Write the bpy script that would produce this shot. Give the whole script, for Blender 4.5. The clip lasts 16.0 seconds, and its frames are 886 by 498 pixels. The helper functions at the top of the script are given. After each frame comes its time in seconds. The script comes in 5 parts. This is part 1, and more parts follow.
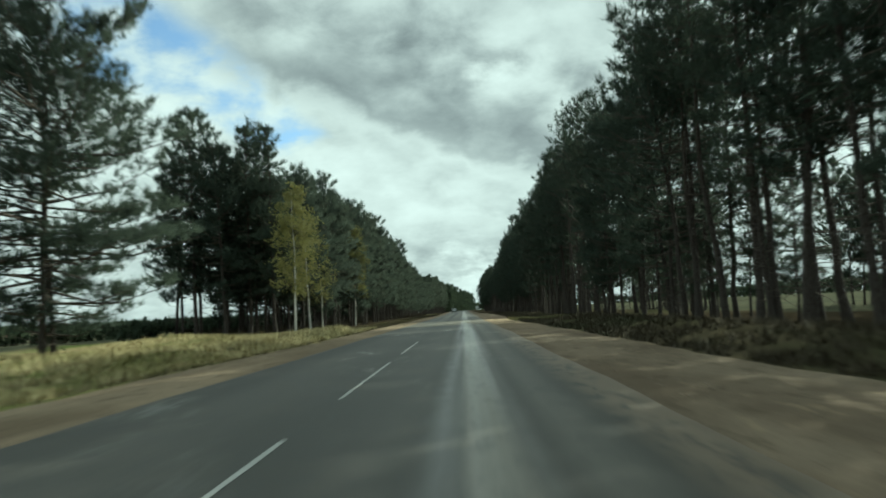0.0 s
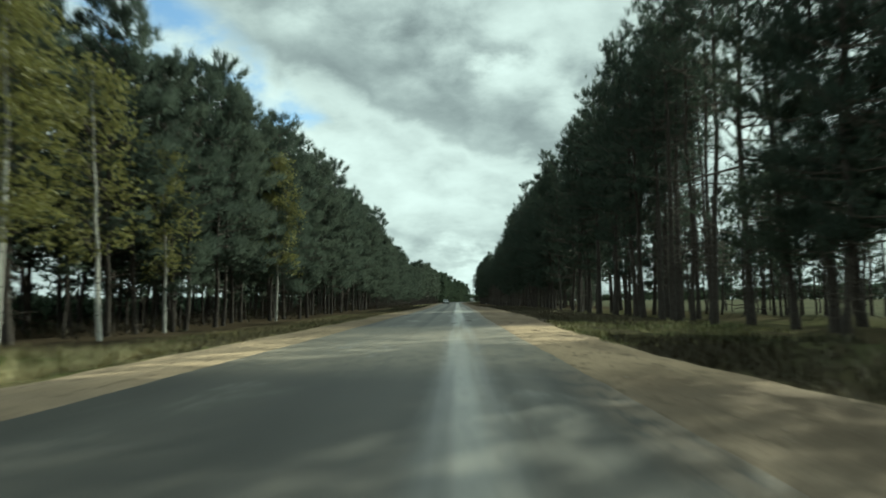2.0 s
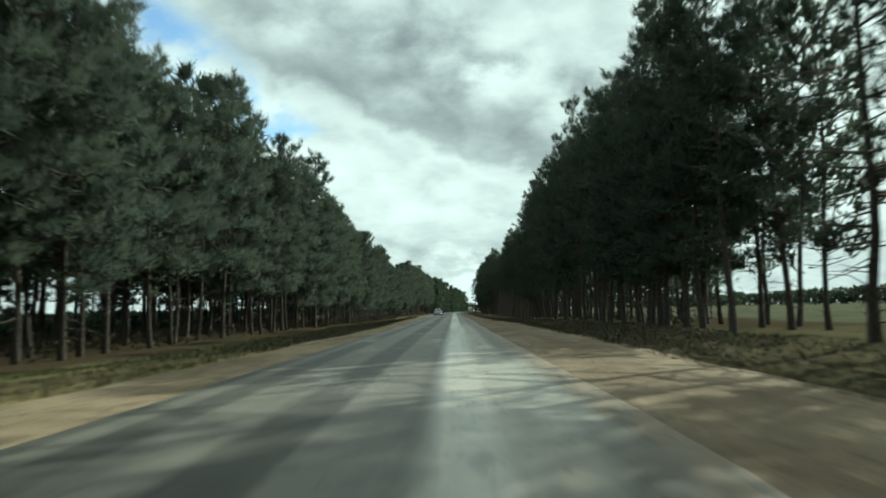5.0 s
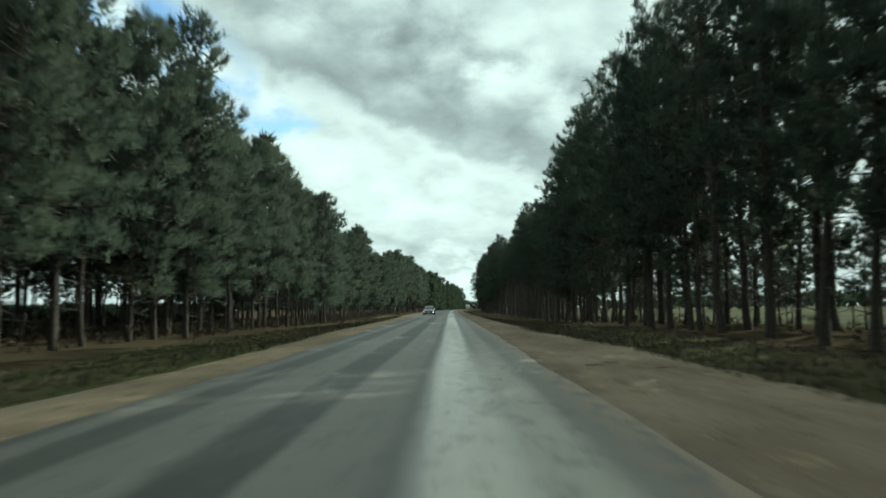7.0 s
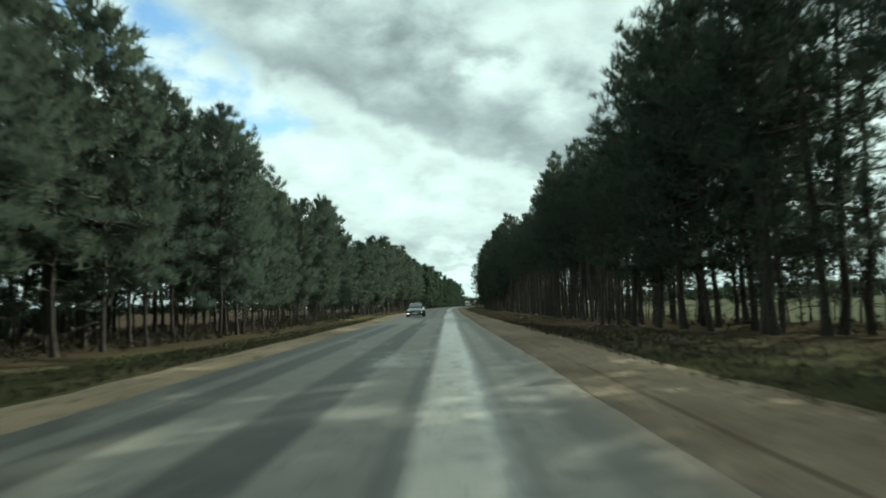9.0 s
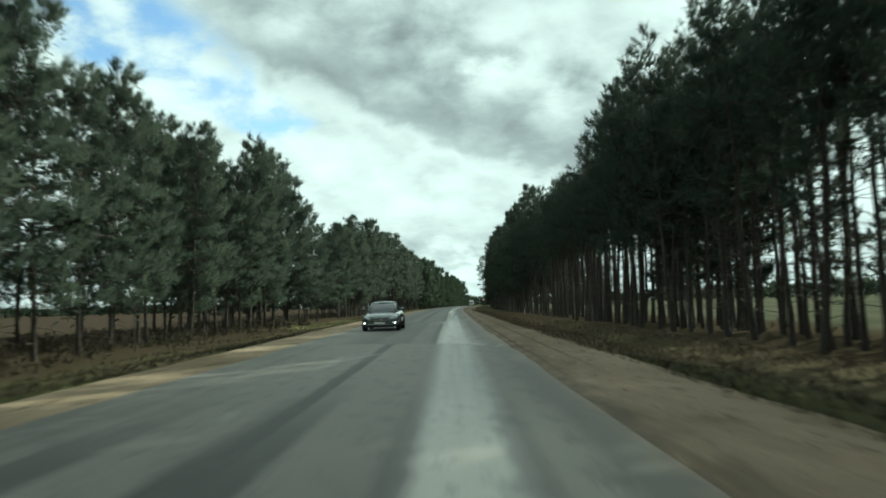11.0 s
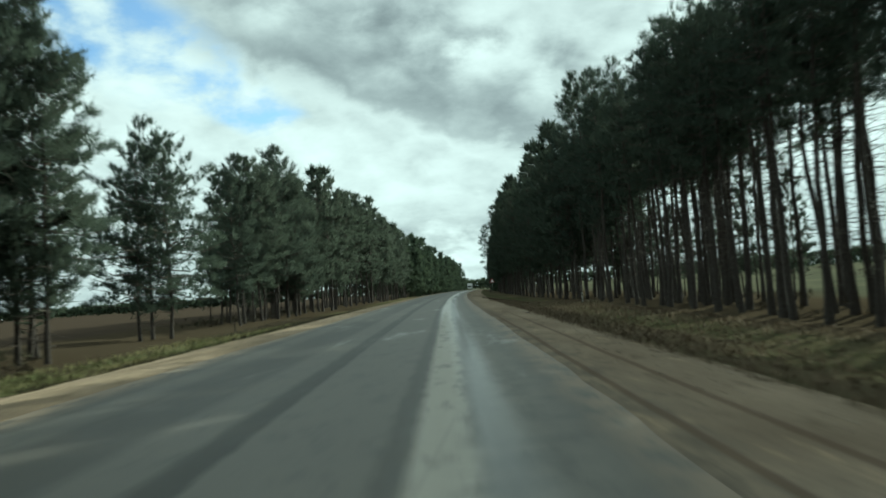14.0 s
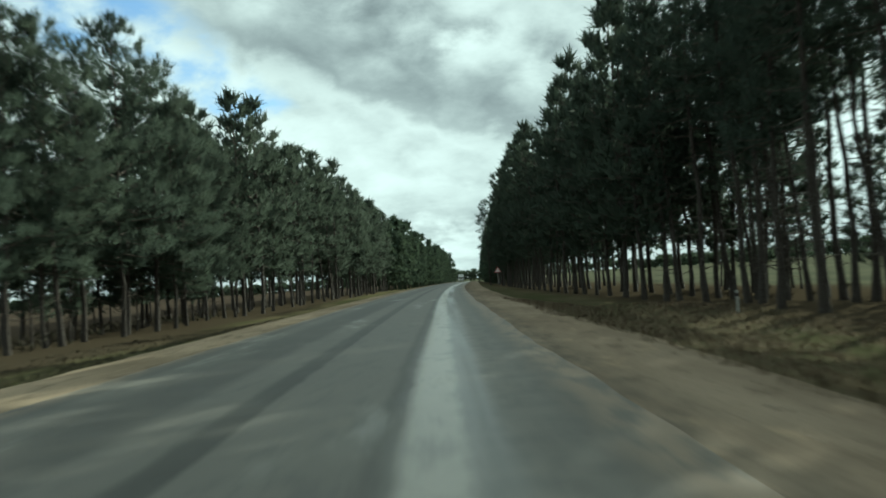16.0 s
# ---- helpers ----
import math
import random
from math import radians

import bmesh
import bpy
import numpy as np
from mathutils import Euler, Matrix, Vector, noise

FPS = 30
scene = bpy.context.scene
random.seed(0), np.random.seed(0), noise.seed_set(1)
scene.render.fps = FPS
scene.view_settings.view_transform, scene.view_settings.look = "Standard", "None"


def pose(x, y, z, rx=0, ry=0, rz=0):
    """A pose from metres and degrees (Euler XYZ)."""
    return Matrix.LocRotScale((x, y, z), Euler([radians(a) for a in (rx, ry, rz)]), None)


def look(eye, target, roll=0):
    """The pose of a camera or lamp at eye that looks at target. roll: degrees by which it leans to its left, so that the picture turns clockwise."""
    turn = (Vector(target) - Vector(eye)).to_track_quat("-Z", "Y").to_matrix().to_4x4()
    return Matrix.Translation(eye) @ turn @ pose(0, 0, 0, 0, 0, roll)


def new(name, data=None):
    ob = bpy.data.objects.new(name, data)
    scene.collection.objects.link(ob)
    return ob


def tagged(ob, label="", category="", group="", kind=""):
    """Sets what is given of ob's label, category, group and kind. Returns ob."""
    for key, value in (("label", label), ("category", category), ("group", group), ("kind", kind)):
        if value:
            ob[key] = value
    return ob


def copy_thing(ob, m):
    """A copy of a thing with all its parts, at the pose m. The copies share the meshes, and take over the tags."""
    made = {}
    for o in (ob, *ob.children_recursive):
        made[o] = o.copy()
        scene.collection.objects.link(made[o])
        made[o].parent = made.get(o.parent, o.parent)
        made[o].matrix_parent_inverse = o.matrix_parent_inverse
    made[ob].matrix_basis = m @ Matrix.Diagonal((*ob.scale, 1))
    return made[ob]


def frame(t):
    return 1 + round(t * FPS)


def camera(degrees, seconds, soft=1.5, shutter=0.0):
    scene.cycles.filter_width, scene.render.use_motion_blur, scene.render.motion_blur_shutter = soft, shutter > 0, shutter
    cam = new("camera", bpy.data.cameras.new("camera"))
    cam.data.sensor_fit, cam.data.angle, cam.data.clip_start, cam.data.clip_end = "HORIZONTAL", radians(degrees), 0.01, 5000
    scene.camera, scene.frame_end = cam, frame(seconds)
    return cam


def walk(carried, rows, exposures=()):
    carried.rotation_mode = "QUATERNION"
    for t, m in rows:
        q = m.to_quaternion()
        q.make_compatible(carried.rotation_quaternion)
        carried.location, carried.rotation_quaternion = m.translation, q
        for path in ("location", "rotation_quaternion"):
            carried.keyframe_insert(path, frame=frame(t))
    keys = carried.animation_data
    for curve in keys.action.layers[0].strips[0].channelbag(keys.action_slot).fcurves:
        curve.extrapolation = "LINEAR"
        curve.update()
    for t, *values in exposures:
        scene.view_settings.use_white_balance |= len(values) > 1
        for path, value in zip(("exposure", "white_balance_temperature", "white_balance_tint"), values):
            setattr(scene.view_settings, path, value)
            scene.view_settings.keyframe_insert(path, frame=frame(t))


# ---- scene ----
cam = camera(66.0, 16.0, soft=1.8, shutter=0.5)
PATH = [
    (0, (0.00, 0.00, 1.35), (-0.254, 9.958, 2.233), -2.95),
    (0.5, (0.00, 9.86, 1.35), (-0.138, 19.813, 2.266), -2.68),
    (1, (0.00, 20.33, 1.35), (-0.118, 30.286, 2.254), -1.56),
    (1.5, (0.00, 30.67, 1.35), (-0.171, 40.638, 2.144), -0.82),
    (2, (0.00, 41.47, 1.35), (-0.201, 51.443, 2.094), -0.52),
    (2.5, (0.00, 51.77, 1.35), (-0.215, 61.741, 2.094), -0.48),
    (3, (0.00, 61.78, 1.35), (-0.218, 71.742, 2.170), -0.39),
    (3.5, (0.00, 71.96, 1.35), (-0.179, 81.912, 2.310), -0.48),
    (4, (0.00, 83.01, 1.35), (-0.160, 92.959, 2.313), -0.46),
    (4.5, (0.00, 93.40, 1.35), (-0.172, 103.355, 2.285), -0.22),
    (5, (0.00, 102.75, 1.35), (-0.141, 112.713, 2.232), -1.33),
    (7.5, (0.00, 151.56, 1.35), (-0.072, 161.525, 2.192), -0.14),
    (8, (0.00, 160.71, 1.35), (-0.044, 170.676, 2.178), 0.08),
    (8.5, (0.00, 170.27, 1.35), (-0.070, 180.233, 2.142), -0.85),
    (9, (0.00, 180.12, 1.35), (-0.060, 190.091, 2.150), -1.48),
    (11.5, (0.00, 226.81, 1.35), (-0.112, 236.784, 2.128), -1.54),
    (12, (0.00, 235.57, 1.35), (-0.082, 245.543, 2.110), -2.12),
    (12.5, (0.00, 243.83, 1.35), (-0.067, 253.797, 2.135), -2.60),
    (13, (0.00, 252.27, 1.35), (-0.069, 262.240, 2.119), -3.10),
    (13.5, (0.00, 261.61, 1.35), (-0.041, 271.587, 2.041), -3.83),
    (14, (0.00, 270.50, 1.35), (-0.016, 280.481, 1.915), -3.94),
    (14.5, (0.00, 279.13, 1.35), (0.041, 289.106, 1.959), -4.17),
    (15, (0.00, 287.39, 1.35), (0.114, 297.368, 1.949), -4.35),
    (15.5, (0.00, 296.09, 1.35), (0.143, 306.074, 1.815), -4.09),
    (16, (0.00, 305.08, 1.35), (0.139, 315.072, 1.780), -3.88),
]
walk(cam, [(t, look(eye, target, roll)) for t, eye, target, roll in PATH],
     exposures=[(0, 0.48, 5650, -13), (1.1, 0.56, 5650, -13), (2.4, 0.50, 5700, -13), (3.0, 0.62, 5700, -13), (3.6, 0.46, 5700, -13), (5.0, 0.66, 5650, -13), (12, 0.72, 5620, -14), (14.5, 0.60, 5500, -13), (16, 0.60, 5550, -13)])

# ---- world and sun ----
SUN_ELEVATION, SUN_AZIMUTH = radians(29), radians(47)   # azimuth from +y towards +x

world = bpy.data.worlds.new("sky")
scene.world = world
world.use_nodes = True
W = world.node_tree
W.nodes.clear()


def node(tree, kind):
    return tree.nodes.new(kind)


def put(tree, value, socket):
    """Links a socket, or sets a plain value."""
    if isinstance(value, bpy.types.NodeSocket):
        tree.links.new(value, socket)
    else:
        socket.default_value = value


def calc(tree, op, a, b=0.0, c=0.0, clamp=False):
    n = node(tree, "ShaderNodeMath")
    n.operation, n.use_clamp = op, clamp
    for value, socket in zip((a, b, c), n.inputs):
        put(tree, value, socket)
    return n.outputs[0]


def blend(tree, fac, a, b, mode="MIX"):
    n = node(tree, "ShaderNodeMix")
    n.data_type, n.blend_type = "RGBA", mode
    put(tree, fac, n.inputs[0])
    put(tree, (*a, 1) if isinstance(a, tuple) else a, n.inputs[6])
    put(tree, (*b, 1) if isinstance(b, tuple) else b, n.inputs[7])
    return n.outputs[2]


def fbm(tree, vector, scale, detail=4.0, rough=0.55, warp=0.0):
    n = node(tree, "ShaderNodeTexNoise")
    if vector is not None:
        tree.links.new(vector, n.inputs["Vector"])
    n.inputs["Scale"].default_value = scale
    n.inputs["Detail"].default_value = detail
    n.inputs["Roughness"].default_value = rough
    n.inputs["Distortion"].default_value = warp
    return n.outputs["Fac"]


def ramp(tree, fac, lo, hi, a=0.0, b=1.0, smooth=True):
    n = node(tree, "ShaderNodeMapRange")
    n.interpolation_type = "SMOOTHSTEP" if smooth else "LINEAR"
    put(tree, fac, n.inputs[0])
    for value, socket in zip((lo, hi, a, b), n.inputs[1:5]):
        socket.default_value = value
    return n.outputs[0]


def build_sky():
    co = node(W, "ShaderNodeTexCoord").outputs["Generated"]
    sep = node(W, "ShaderNodeSeparateXYZ")
    W.links.new(co, sep.inputs[0])
    x, y, z = sep.outputs
    az = calc(W, "MULTIPLY", calc(W, "ARCTAN2", x, y), 57.2958)
    el = calc(W, "MULTIPLY", calc(W, "ARCSINE", z), 57.2958)
    # cloud plane overhead, so that clouds flatten towards the horizon
    deep = calc(W, "ADD", calc(W, "MAXIMUM", z, 0.0), 0.34)
    flat = node(W, "ShaderNodeCombineXYZ")
    put(W, calc(W, "DIVIDE", x, deep), flat.inputs[0])
    put(W, calc(W, "DIVIDE", y, deep), flat.inputs[1])
    plane = flat.outputs[0]
    big = fbm(W, plane, 1.7, 5, 0.55, 0.3)
    small = fbm(W, plane, 4.6, 6, 0.55, 0.15)
    wob = calc(W, "MULTIPLY", calc(W, "SUBTRACT", small, 0.5), 12.0)
    wob2 = calc(W, "MULTIPLY", calc(W, "SUBTRACT", big, 0.5), 10.0)
    azw = calc(W, "ADD", calc(W, "ADD", az, wob), wob2)
    elw = calc(W, "ADD", el, calc(W, "MULTIPLY", wob, -0.6))

    def patch(a0, e0, wide, high, turn=0.0):
        """A soft oval of the sky, by azimuth and elevation in degrees."""
        c, s = math.cos(radians(turn)), math.sin(radians(turn))
        da, de = calc(W, "SUBTRACT", azw, a0), calc(W, "SUBTRACT", elw, e0)
        u = calc(W, "ADD", calc(W, "MULTIPLY", da, c / wide), calc(W, "MULTIPLY", de, s / wide))
        v = calc(W, "ADD", calc(W, "MULTIPLY", da, -s / high), calc(W, "MULTIPLY", de, c / high))
        r = calc(W, "ADD", calc(W, "MULTIPLY", u, u), calc(W, "MULTIPLY", v, v))
        return calc(W, "POWER", 2.718, calc(W, "MULTIPLY", r, -1.0))

    # brightness of the cloud deck: pale low sky, a dark diagonal bank with a clear lower edge, bright breaks
    puff = fbm(W, plane, 9.0, 7, 0.58, 0.25)
    tone = calc(W, "ADD", ramp(W, el, 1.0, 9.0, 0.76, 0.865), calc(W, "MULTIPLY", calc(W, "SUBTRACT", small, 0.5), 0.42))
    tone = calc(W, "ADD", tone, calc(W, "MULTIPLY", calc(W, "SUBTRACT", puff, 0.5), 0.38))
    tone = calc(W, "ADD", tone, calc(W, "MULTIPLY", calc(W, "SUBTRACT", big, 0.5), 0.30))
    ragged = calc(W, "ADD", calc(W, "MULTIPLY", calc(W, "SUBTRACT", small, 0.5), 7.0), calc(W, "MULTIPLY", calc(W, "SUBTRACT", puff, 0.5), 5.0))
    above = calc(W, "ADD", calc(W, "ADD", calc(W, "SUBTRACT", el, 12.8), calc(W, "MULTIPLY", az, 0.348)), ragged)
    bank = calc(W, "MULTIPLY", ramp(W, above, -0.4, 2.2), ramp(W, above, 4.5, 12.0, 1.0, 0.25))
    bank = calc(W, "MULTIPLY", bank, calc(W, "MULTIPLY", ramp(W, az, -26.0, -13.0), ramp(W, az, 14.0, 30.0, 1.0, 0.1)))
    tone = calc(W, "SUBTRACT", tone, calc(W, "MULTIPLY", bank, 0.34))
    for a0, e0, wide, high, turn, gain in (
            (5, 18.3, 2.6, 1.7, 10, 0.34), (9.5, 16, 2.4, 2.0, 0, 0.18), (-14, 22, 4.5, 1.3, -12, 0.18),
            (1.2, 2.6, 2.2, 1.5, 0, 0.24), (-4, 9.6, 7, 2.2, -20, 0.08), (-1, 5.6, 10, 1.0, 0, -0.13), (3, 8.2, 6, 0.8, -8, -0.08), (30, 18, 14, 12, 0, 0.2)):
        tone = calc(W, "ADD", tone, calc(W, "MULTIPLY", patch(a0, e0, wide, high, turn), gain))
    tone = calc(W, "MAXIMUM", tone, 0.36)
    cloud = node(W, "ShaderNodeMix")
    cloud.data_type = "RGBA"
    cloud.inputs[6].default_value = (0.66, 0.70, 0.70, 1)
    cloud.inputs[7].default_value = (0.98, 1.0, 0.93, 1)
    put(W, ramp(W, tone, 0.3, 0.9), cloud.inputs[0])
    scaled = node(W, "ShaderNodeVectorMath")
    scaled.operation = "SCALE"
    W.links.new(cloud.outputs[2], scaled.inputs[0])
    put(W, calc(W, "MULTIPLY", tone, 9.0), scaled.inputs["Scale"])

    sky = node(W, "ShaderNodeTexSky")
    sky.sky_type, sky.sun_disc = "NISHITA", False
    sky.sun_elevation, sky.sun_rotation = SUN_ELEVATION, SUN_AZIMUTH
    blue = node(W, "ShaderNodeVectorMath")
    blue.operation = "SCALE"
    W.links.new(sky.outputs[0], blue.inputs[0])
    blue.inputs["Scale"].default_value = 1.7
    hole = calc(W, "ADD", patch(-27, 21.5, 9, 4.0, -18), calc(W, "MULTIPLY", patch(-17, 16.5, 5, 1.6, -25), 0.8))
    hole = calc(W, "ADD", hole, calc(W, "MULTIPLY", patch(-15.5, 14.5, 4, 1.2, -35), 0.4))
    hole = calc(W, "ADD", hole, calc(W, "MULTIPLY", patch(-21, 18.5, 7, 2.2, -20), 0.5))
    clear = calc(W, "MULTIPLY", calc(W, "MULTIPLY", ramp(W, hole, 0.2, 0.75), ramp(W, small, 0.66, 0.44)), ramp(W, puff, 0.66, 0.40, 0.35, 1.0))
    mixed = blend(W, clear, scaled.outputs[0], blue.outputs[0])
    back = node(W, "ShaderNodeBackground")
    W.links.new(mixed, back.inputs[0])
    back.inputs[1].default_value = 0.074
    out = node(W, "ShaderNodeOutputWorld")
    W.links.new(back.outputs[0], out.inputs[0])


build_sky()

sun = bpy.data.lights.new("sun", "SUN")
sun.energy, sun.angle, sun.color = 4.2, radians(0.5), (1.0, 0.90, 0.72)
sun_ob = new("sun", sun)
aim = Vector((math.sin(SUN_AZIMUTH) * math.cos(SUN_ELEVATION), math.cos(SUN_AZIMUTH) * math.cos(SUN_ELEVATION), math.sin(SUN_ELEVATION)))
sun_ob.matrix_world = look(aim * 200, (0, 0, 0))


# ---- materials ----
def material(name, rough=0.8, spec=0.3):
    m = bpy.data.materials.new(name)
    m.use_nodes = True
    t = m.node_tree
    b = t.nodes["Principled BSDF"]
    b.inputs["Roughness"].default_value = rough
    b.inputs["Specular IOR Level"].default_value = spec
    return m, t, b


def bumped(t, b, height, strength, distance):
    n = node(t, "ShaderNodeBump")
    n.inputs["Strength"].default_value = strength
    n.inputs["Distance"].default_value = distance
    put(t, height, n.inputs["Height"])
    t.links.new(n.outputs[0], b.inputs["Normal"])


def stretched(t, sx, sy, sz=1.0):
    """World-size coordinates, scaled by axis."""
    co = node(t, "ShaderNodeTexCoord").outputs["Object"]
    n = node(t, "ShaderNodeMapping")
    n.inputs["Scale"].default_value = (sx, sy, sz)
    t.links.new(co, n.inputs[0])
    return n.outputs[0]


def across(t):
    s = node(t, "ShaderNodeSeparateXYZ")
    t.links.new(node(t, "ShaderNodeTexCoord").outputs["Object"], s.inputs[0])
    return s.outputs[0], s.outputs[1]


def band(t, x, centre, half, soft):
    """1 within half of centre, falling off over soft."""
    d = calc(t, "ABSOLUTE", calc(t, "SUBTRACT", x, centre))
    return ramp(t, d, half, half + soft, 1.0, 0.0)


def needles_material(name, dark, light, back):
    m, t, b = material(name, 0.75, 0.04)
    rnd = node(t, "ShaderNodeNewGeometry").outputs["Random Per Island"]
    tree = node(t, "ShaderNodeObjectInfo").outputs["Random"]
    col = blend(t, rnd, dark, light)
    col = blend(t, calc(t, "MULTIPLY", tree, 0.35), col, back)
    put(t, col, b.inputs["Base Color"])
    thin = node(t, "ShaderNodeBsdfTranslucent")
    t.links.new(col, thin.inputs[0])
    mix = node(t, "ShaderNodeMixShader")
    mix.inputs[0].default_value = 0.42
    t.links.new(b.outputs[0], mix.inputs[1])
    t.links.new(thin.outputs[0], mix.inputs[2])
    t.links.new(mix.outputs[0], t.nodes["Material Output"].inputs[0])
    return m


M_NEEDLE = needles_material("pine_needles", (0.045, 0.059, 0.048), (0.060, 0.078, 0.058), (0.066, 0.078, 0.052))
M_FAR = needles_material("far_needles", (0.042, 0.058, 0.042), (0.066, 0.086, 0.054), (0.075, 0.090, 0.050))


def birch_leaf_material():
    m, t, b = material("birch_leaves", 0.5, 0.3)
    rnd = node(t, "ShaderNodeNewGeometry").outputs["Random Per Island"]
    col = blend(t, rnd, (0.17, 0.172, 0.055), (0.29, 0.275, 0.10))
    put(t, col, b.inputs["Base Color"])
    thin = node(t, "ShaderNodeBsdfTranslucent")
    t.links.new(col, thin.inputs[0])
    mix = node(t, "ShaderNodeMixShader")
    mix.inputs[0].default_value = 0.4
    t.links.new(b.outputs[0], mix.inputs[1])
    t.links.new(thin.outputs[0], mix.inputs[2])
    t.links.new(mix.outputs[0], t.nodes["Material Output"].inputs[0])
    return m


M_LEAF = birch_leaf_material()


def bark_material():
    m, t, b = material("pine_bark", 0.9, 0.2)
    v = stretched(t, 9, 9, 2.2)
    plates = node(t, "ShaderNodeTexVoronoi")
    plates.feature = "DISTANCE_TO_EDGE"
    t.links.new(v, plates.inputs["Vector"])
    plates.inputs["Scale"].default_value = 1.6
    gap = ramp(t, plates.outputs["Distance"], 0.0, 0.12)
    s = node(t, "ShaderNodeSeparateXYZ")
    t.links.new(node(t, "ShaderNodeTexCoord").outputs["Object"], s.inputs[0])
    grey = blend(t, fbm(t, v, 2.0), (0.040, 0.035, 0.031), (0.080, 0.068, 0.059))
    red = blend(t, fbm(t, v, 1.2), (0.040, 0.034, 0.029), (0.068, 0.054, 0.044))
    col = blend(t, ramp(t, calc(t, "ADD", s.outputs[2], calc(t, "MULTIPLY", fbm(t, v, 0.5), 3.0)), 7.0, 12.0), grey, red)
    col = blend(t, gap, (0.03, 0.024, 0.02), col)
    put(t, col, b.inputs["Base Color"])
    bumped(t, b, gap, 0.7, 0.03)
    return m


M_BARK = bark_material()


def birch_bark_material():
    m, t, b = material("birch_bark", 0.7, 0.3)
    scars = ramp(t, fbm(t, stretched(t, 5, 5, 14), 1.0, 3, 0.6), 0.56, 0.66)
    put(t, blend(t, scars, (0.42, 0.41, 0.375), (0.05, 0.045, 0.04)), b.inputs["Base Color"])
    return m


M_BIRCH = birch_bark_material()


def twig_material():
    m, t, b = material("twig_bark", 0.9, 0.15)
    put(t, blend(t, fbm(t, stretched(t, 4, 4, 4), 2.0), (0.05, 0.042, 0.036), (0.11, 0.09, 0.074)), b.inputs["Base Color"])
    return m


M_TWIG = twig_material()


def asphalt_material():
    m, t, b = material("asphalt", 0.6, 0.28)
    x, y = across(t)
    turn = calc(t, "MAXIMUM", calc(t, "SUBTRACT", y, 300.0), 0.0)
    x = calc(t, "SUBTRACT", x, calc(t, "DIVIDE", calc(t, "MULTIPLY", turn, turn), 4500.0))
    long_streak = fbm(t, stretched(t, 1.3, 0.03), 1.0, 3, 0.5)
    blotch = fbm(t, stretched(t, 0.5, 0.16), 1.0, 5, 0.65, 0.4)
    mottle = fbm(t, stretched(t, 3.0, 1.2), 1.0, 5, 0.7, 0.2)
    grain = fbm(t, stretched(t, 1, 1), 90.0, 2, 0.7)
    xw = calc(t, "ADD", x, calc(t, "MULTIPLY", calc(t, "SUBTRACT", fbm(t, stretched(t, 0.2, 0.05), 1.0), 0.5), 0.16))
    xw = calc(t, "ADD", xw, calc(t, "MULTIPLY", calc(t, "SUBTRACT", mottle, 0.5), 0.22))
    # wheel tracks, seams and patches across the carriageway, stretch by stretch
    # palest stops: polished track with the sky's sheen put into the colour
    def tracks(stops):
        n = node(t, "ShaderNodeValToRGB")
        put(t, ramp(t, xw, -5.3, 2.1, 0.0, 1.0, False), n.inputs[0])
        els = n.color_ramp.elements
        while len(els) < len(stops):
            els.new(0.5)
        for e, (at, v) in zip(els, stops):
            e.position = (at + 5.3) / 7.4
            e.color = (v * 0.76, v * 0.705, v * 0.595, 1)
        return n.outputs[0]

    yw = calc(t, "ADD", y, calc(t, "MULTIPLY", calc(t, "SUBTRACT", blotch, 0.5), 5.0))
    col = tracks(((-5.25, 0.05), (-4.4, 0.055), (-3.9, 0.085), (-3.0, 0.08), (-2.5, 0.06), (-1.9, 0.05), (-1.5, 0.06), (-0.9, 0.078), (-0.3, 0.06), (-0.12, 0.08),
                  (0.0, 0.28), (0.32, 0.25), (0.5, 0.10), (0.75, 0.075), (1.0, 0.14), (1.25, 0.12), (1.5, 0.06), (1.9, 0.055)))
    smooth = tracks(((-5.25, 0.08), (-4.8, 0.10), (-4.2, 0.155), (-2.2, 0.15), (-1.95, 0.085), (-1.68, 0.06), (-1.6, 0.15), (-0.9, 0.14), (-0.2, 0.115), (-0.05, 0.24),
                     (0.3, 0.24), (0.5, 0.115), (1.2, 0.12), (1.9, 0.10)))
    col = blend(t, ramp(t, yw, 56.0, 62.0), col, smooth)
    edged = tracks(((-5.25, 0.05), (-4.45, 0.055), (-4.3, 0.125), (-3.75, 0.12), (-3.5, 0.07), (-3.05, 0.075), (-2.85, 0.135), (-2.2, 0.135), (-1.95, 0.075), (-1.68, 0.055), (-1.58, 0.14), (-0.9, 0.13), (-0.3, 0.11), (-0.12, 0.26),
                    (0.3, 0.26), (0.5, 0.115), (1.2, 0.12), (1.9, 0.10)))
    col = blend(t, ramp(t, yw, 73.0, 78.0), col, edged)
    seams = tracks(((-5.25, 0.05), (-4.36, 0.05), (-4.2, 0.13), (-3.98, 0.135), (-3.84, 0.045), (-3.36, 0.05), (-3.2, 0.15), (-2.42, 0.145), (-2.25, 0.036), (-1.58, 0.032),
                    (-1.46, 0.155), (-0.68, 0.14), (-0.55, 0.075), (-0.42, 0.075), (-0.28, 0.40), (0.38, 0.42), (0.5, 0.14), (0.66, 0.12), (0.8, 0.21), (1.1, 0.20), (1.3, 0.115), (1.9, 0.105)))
    col = blend(t, ramp(t, yw, 101.0, 104.0), col, seams)
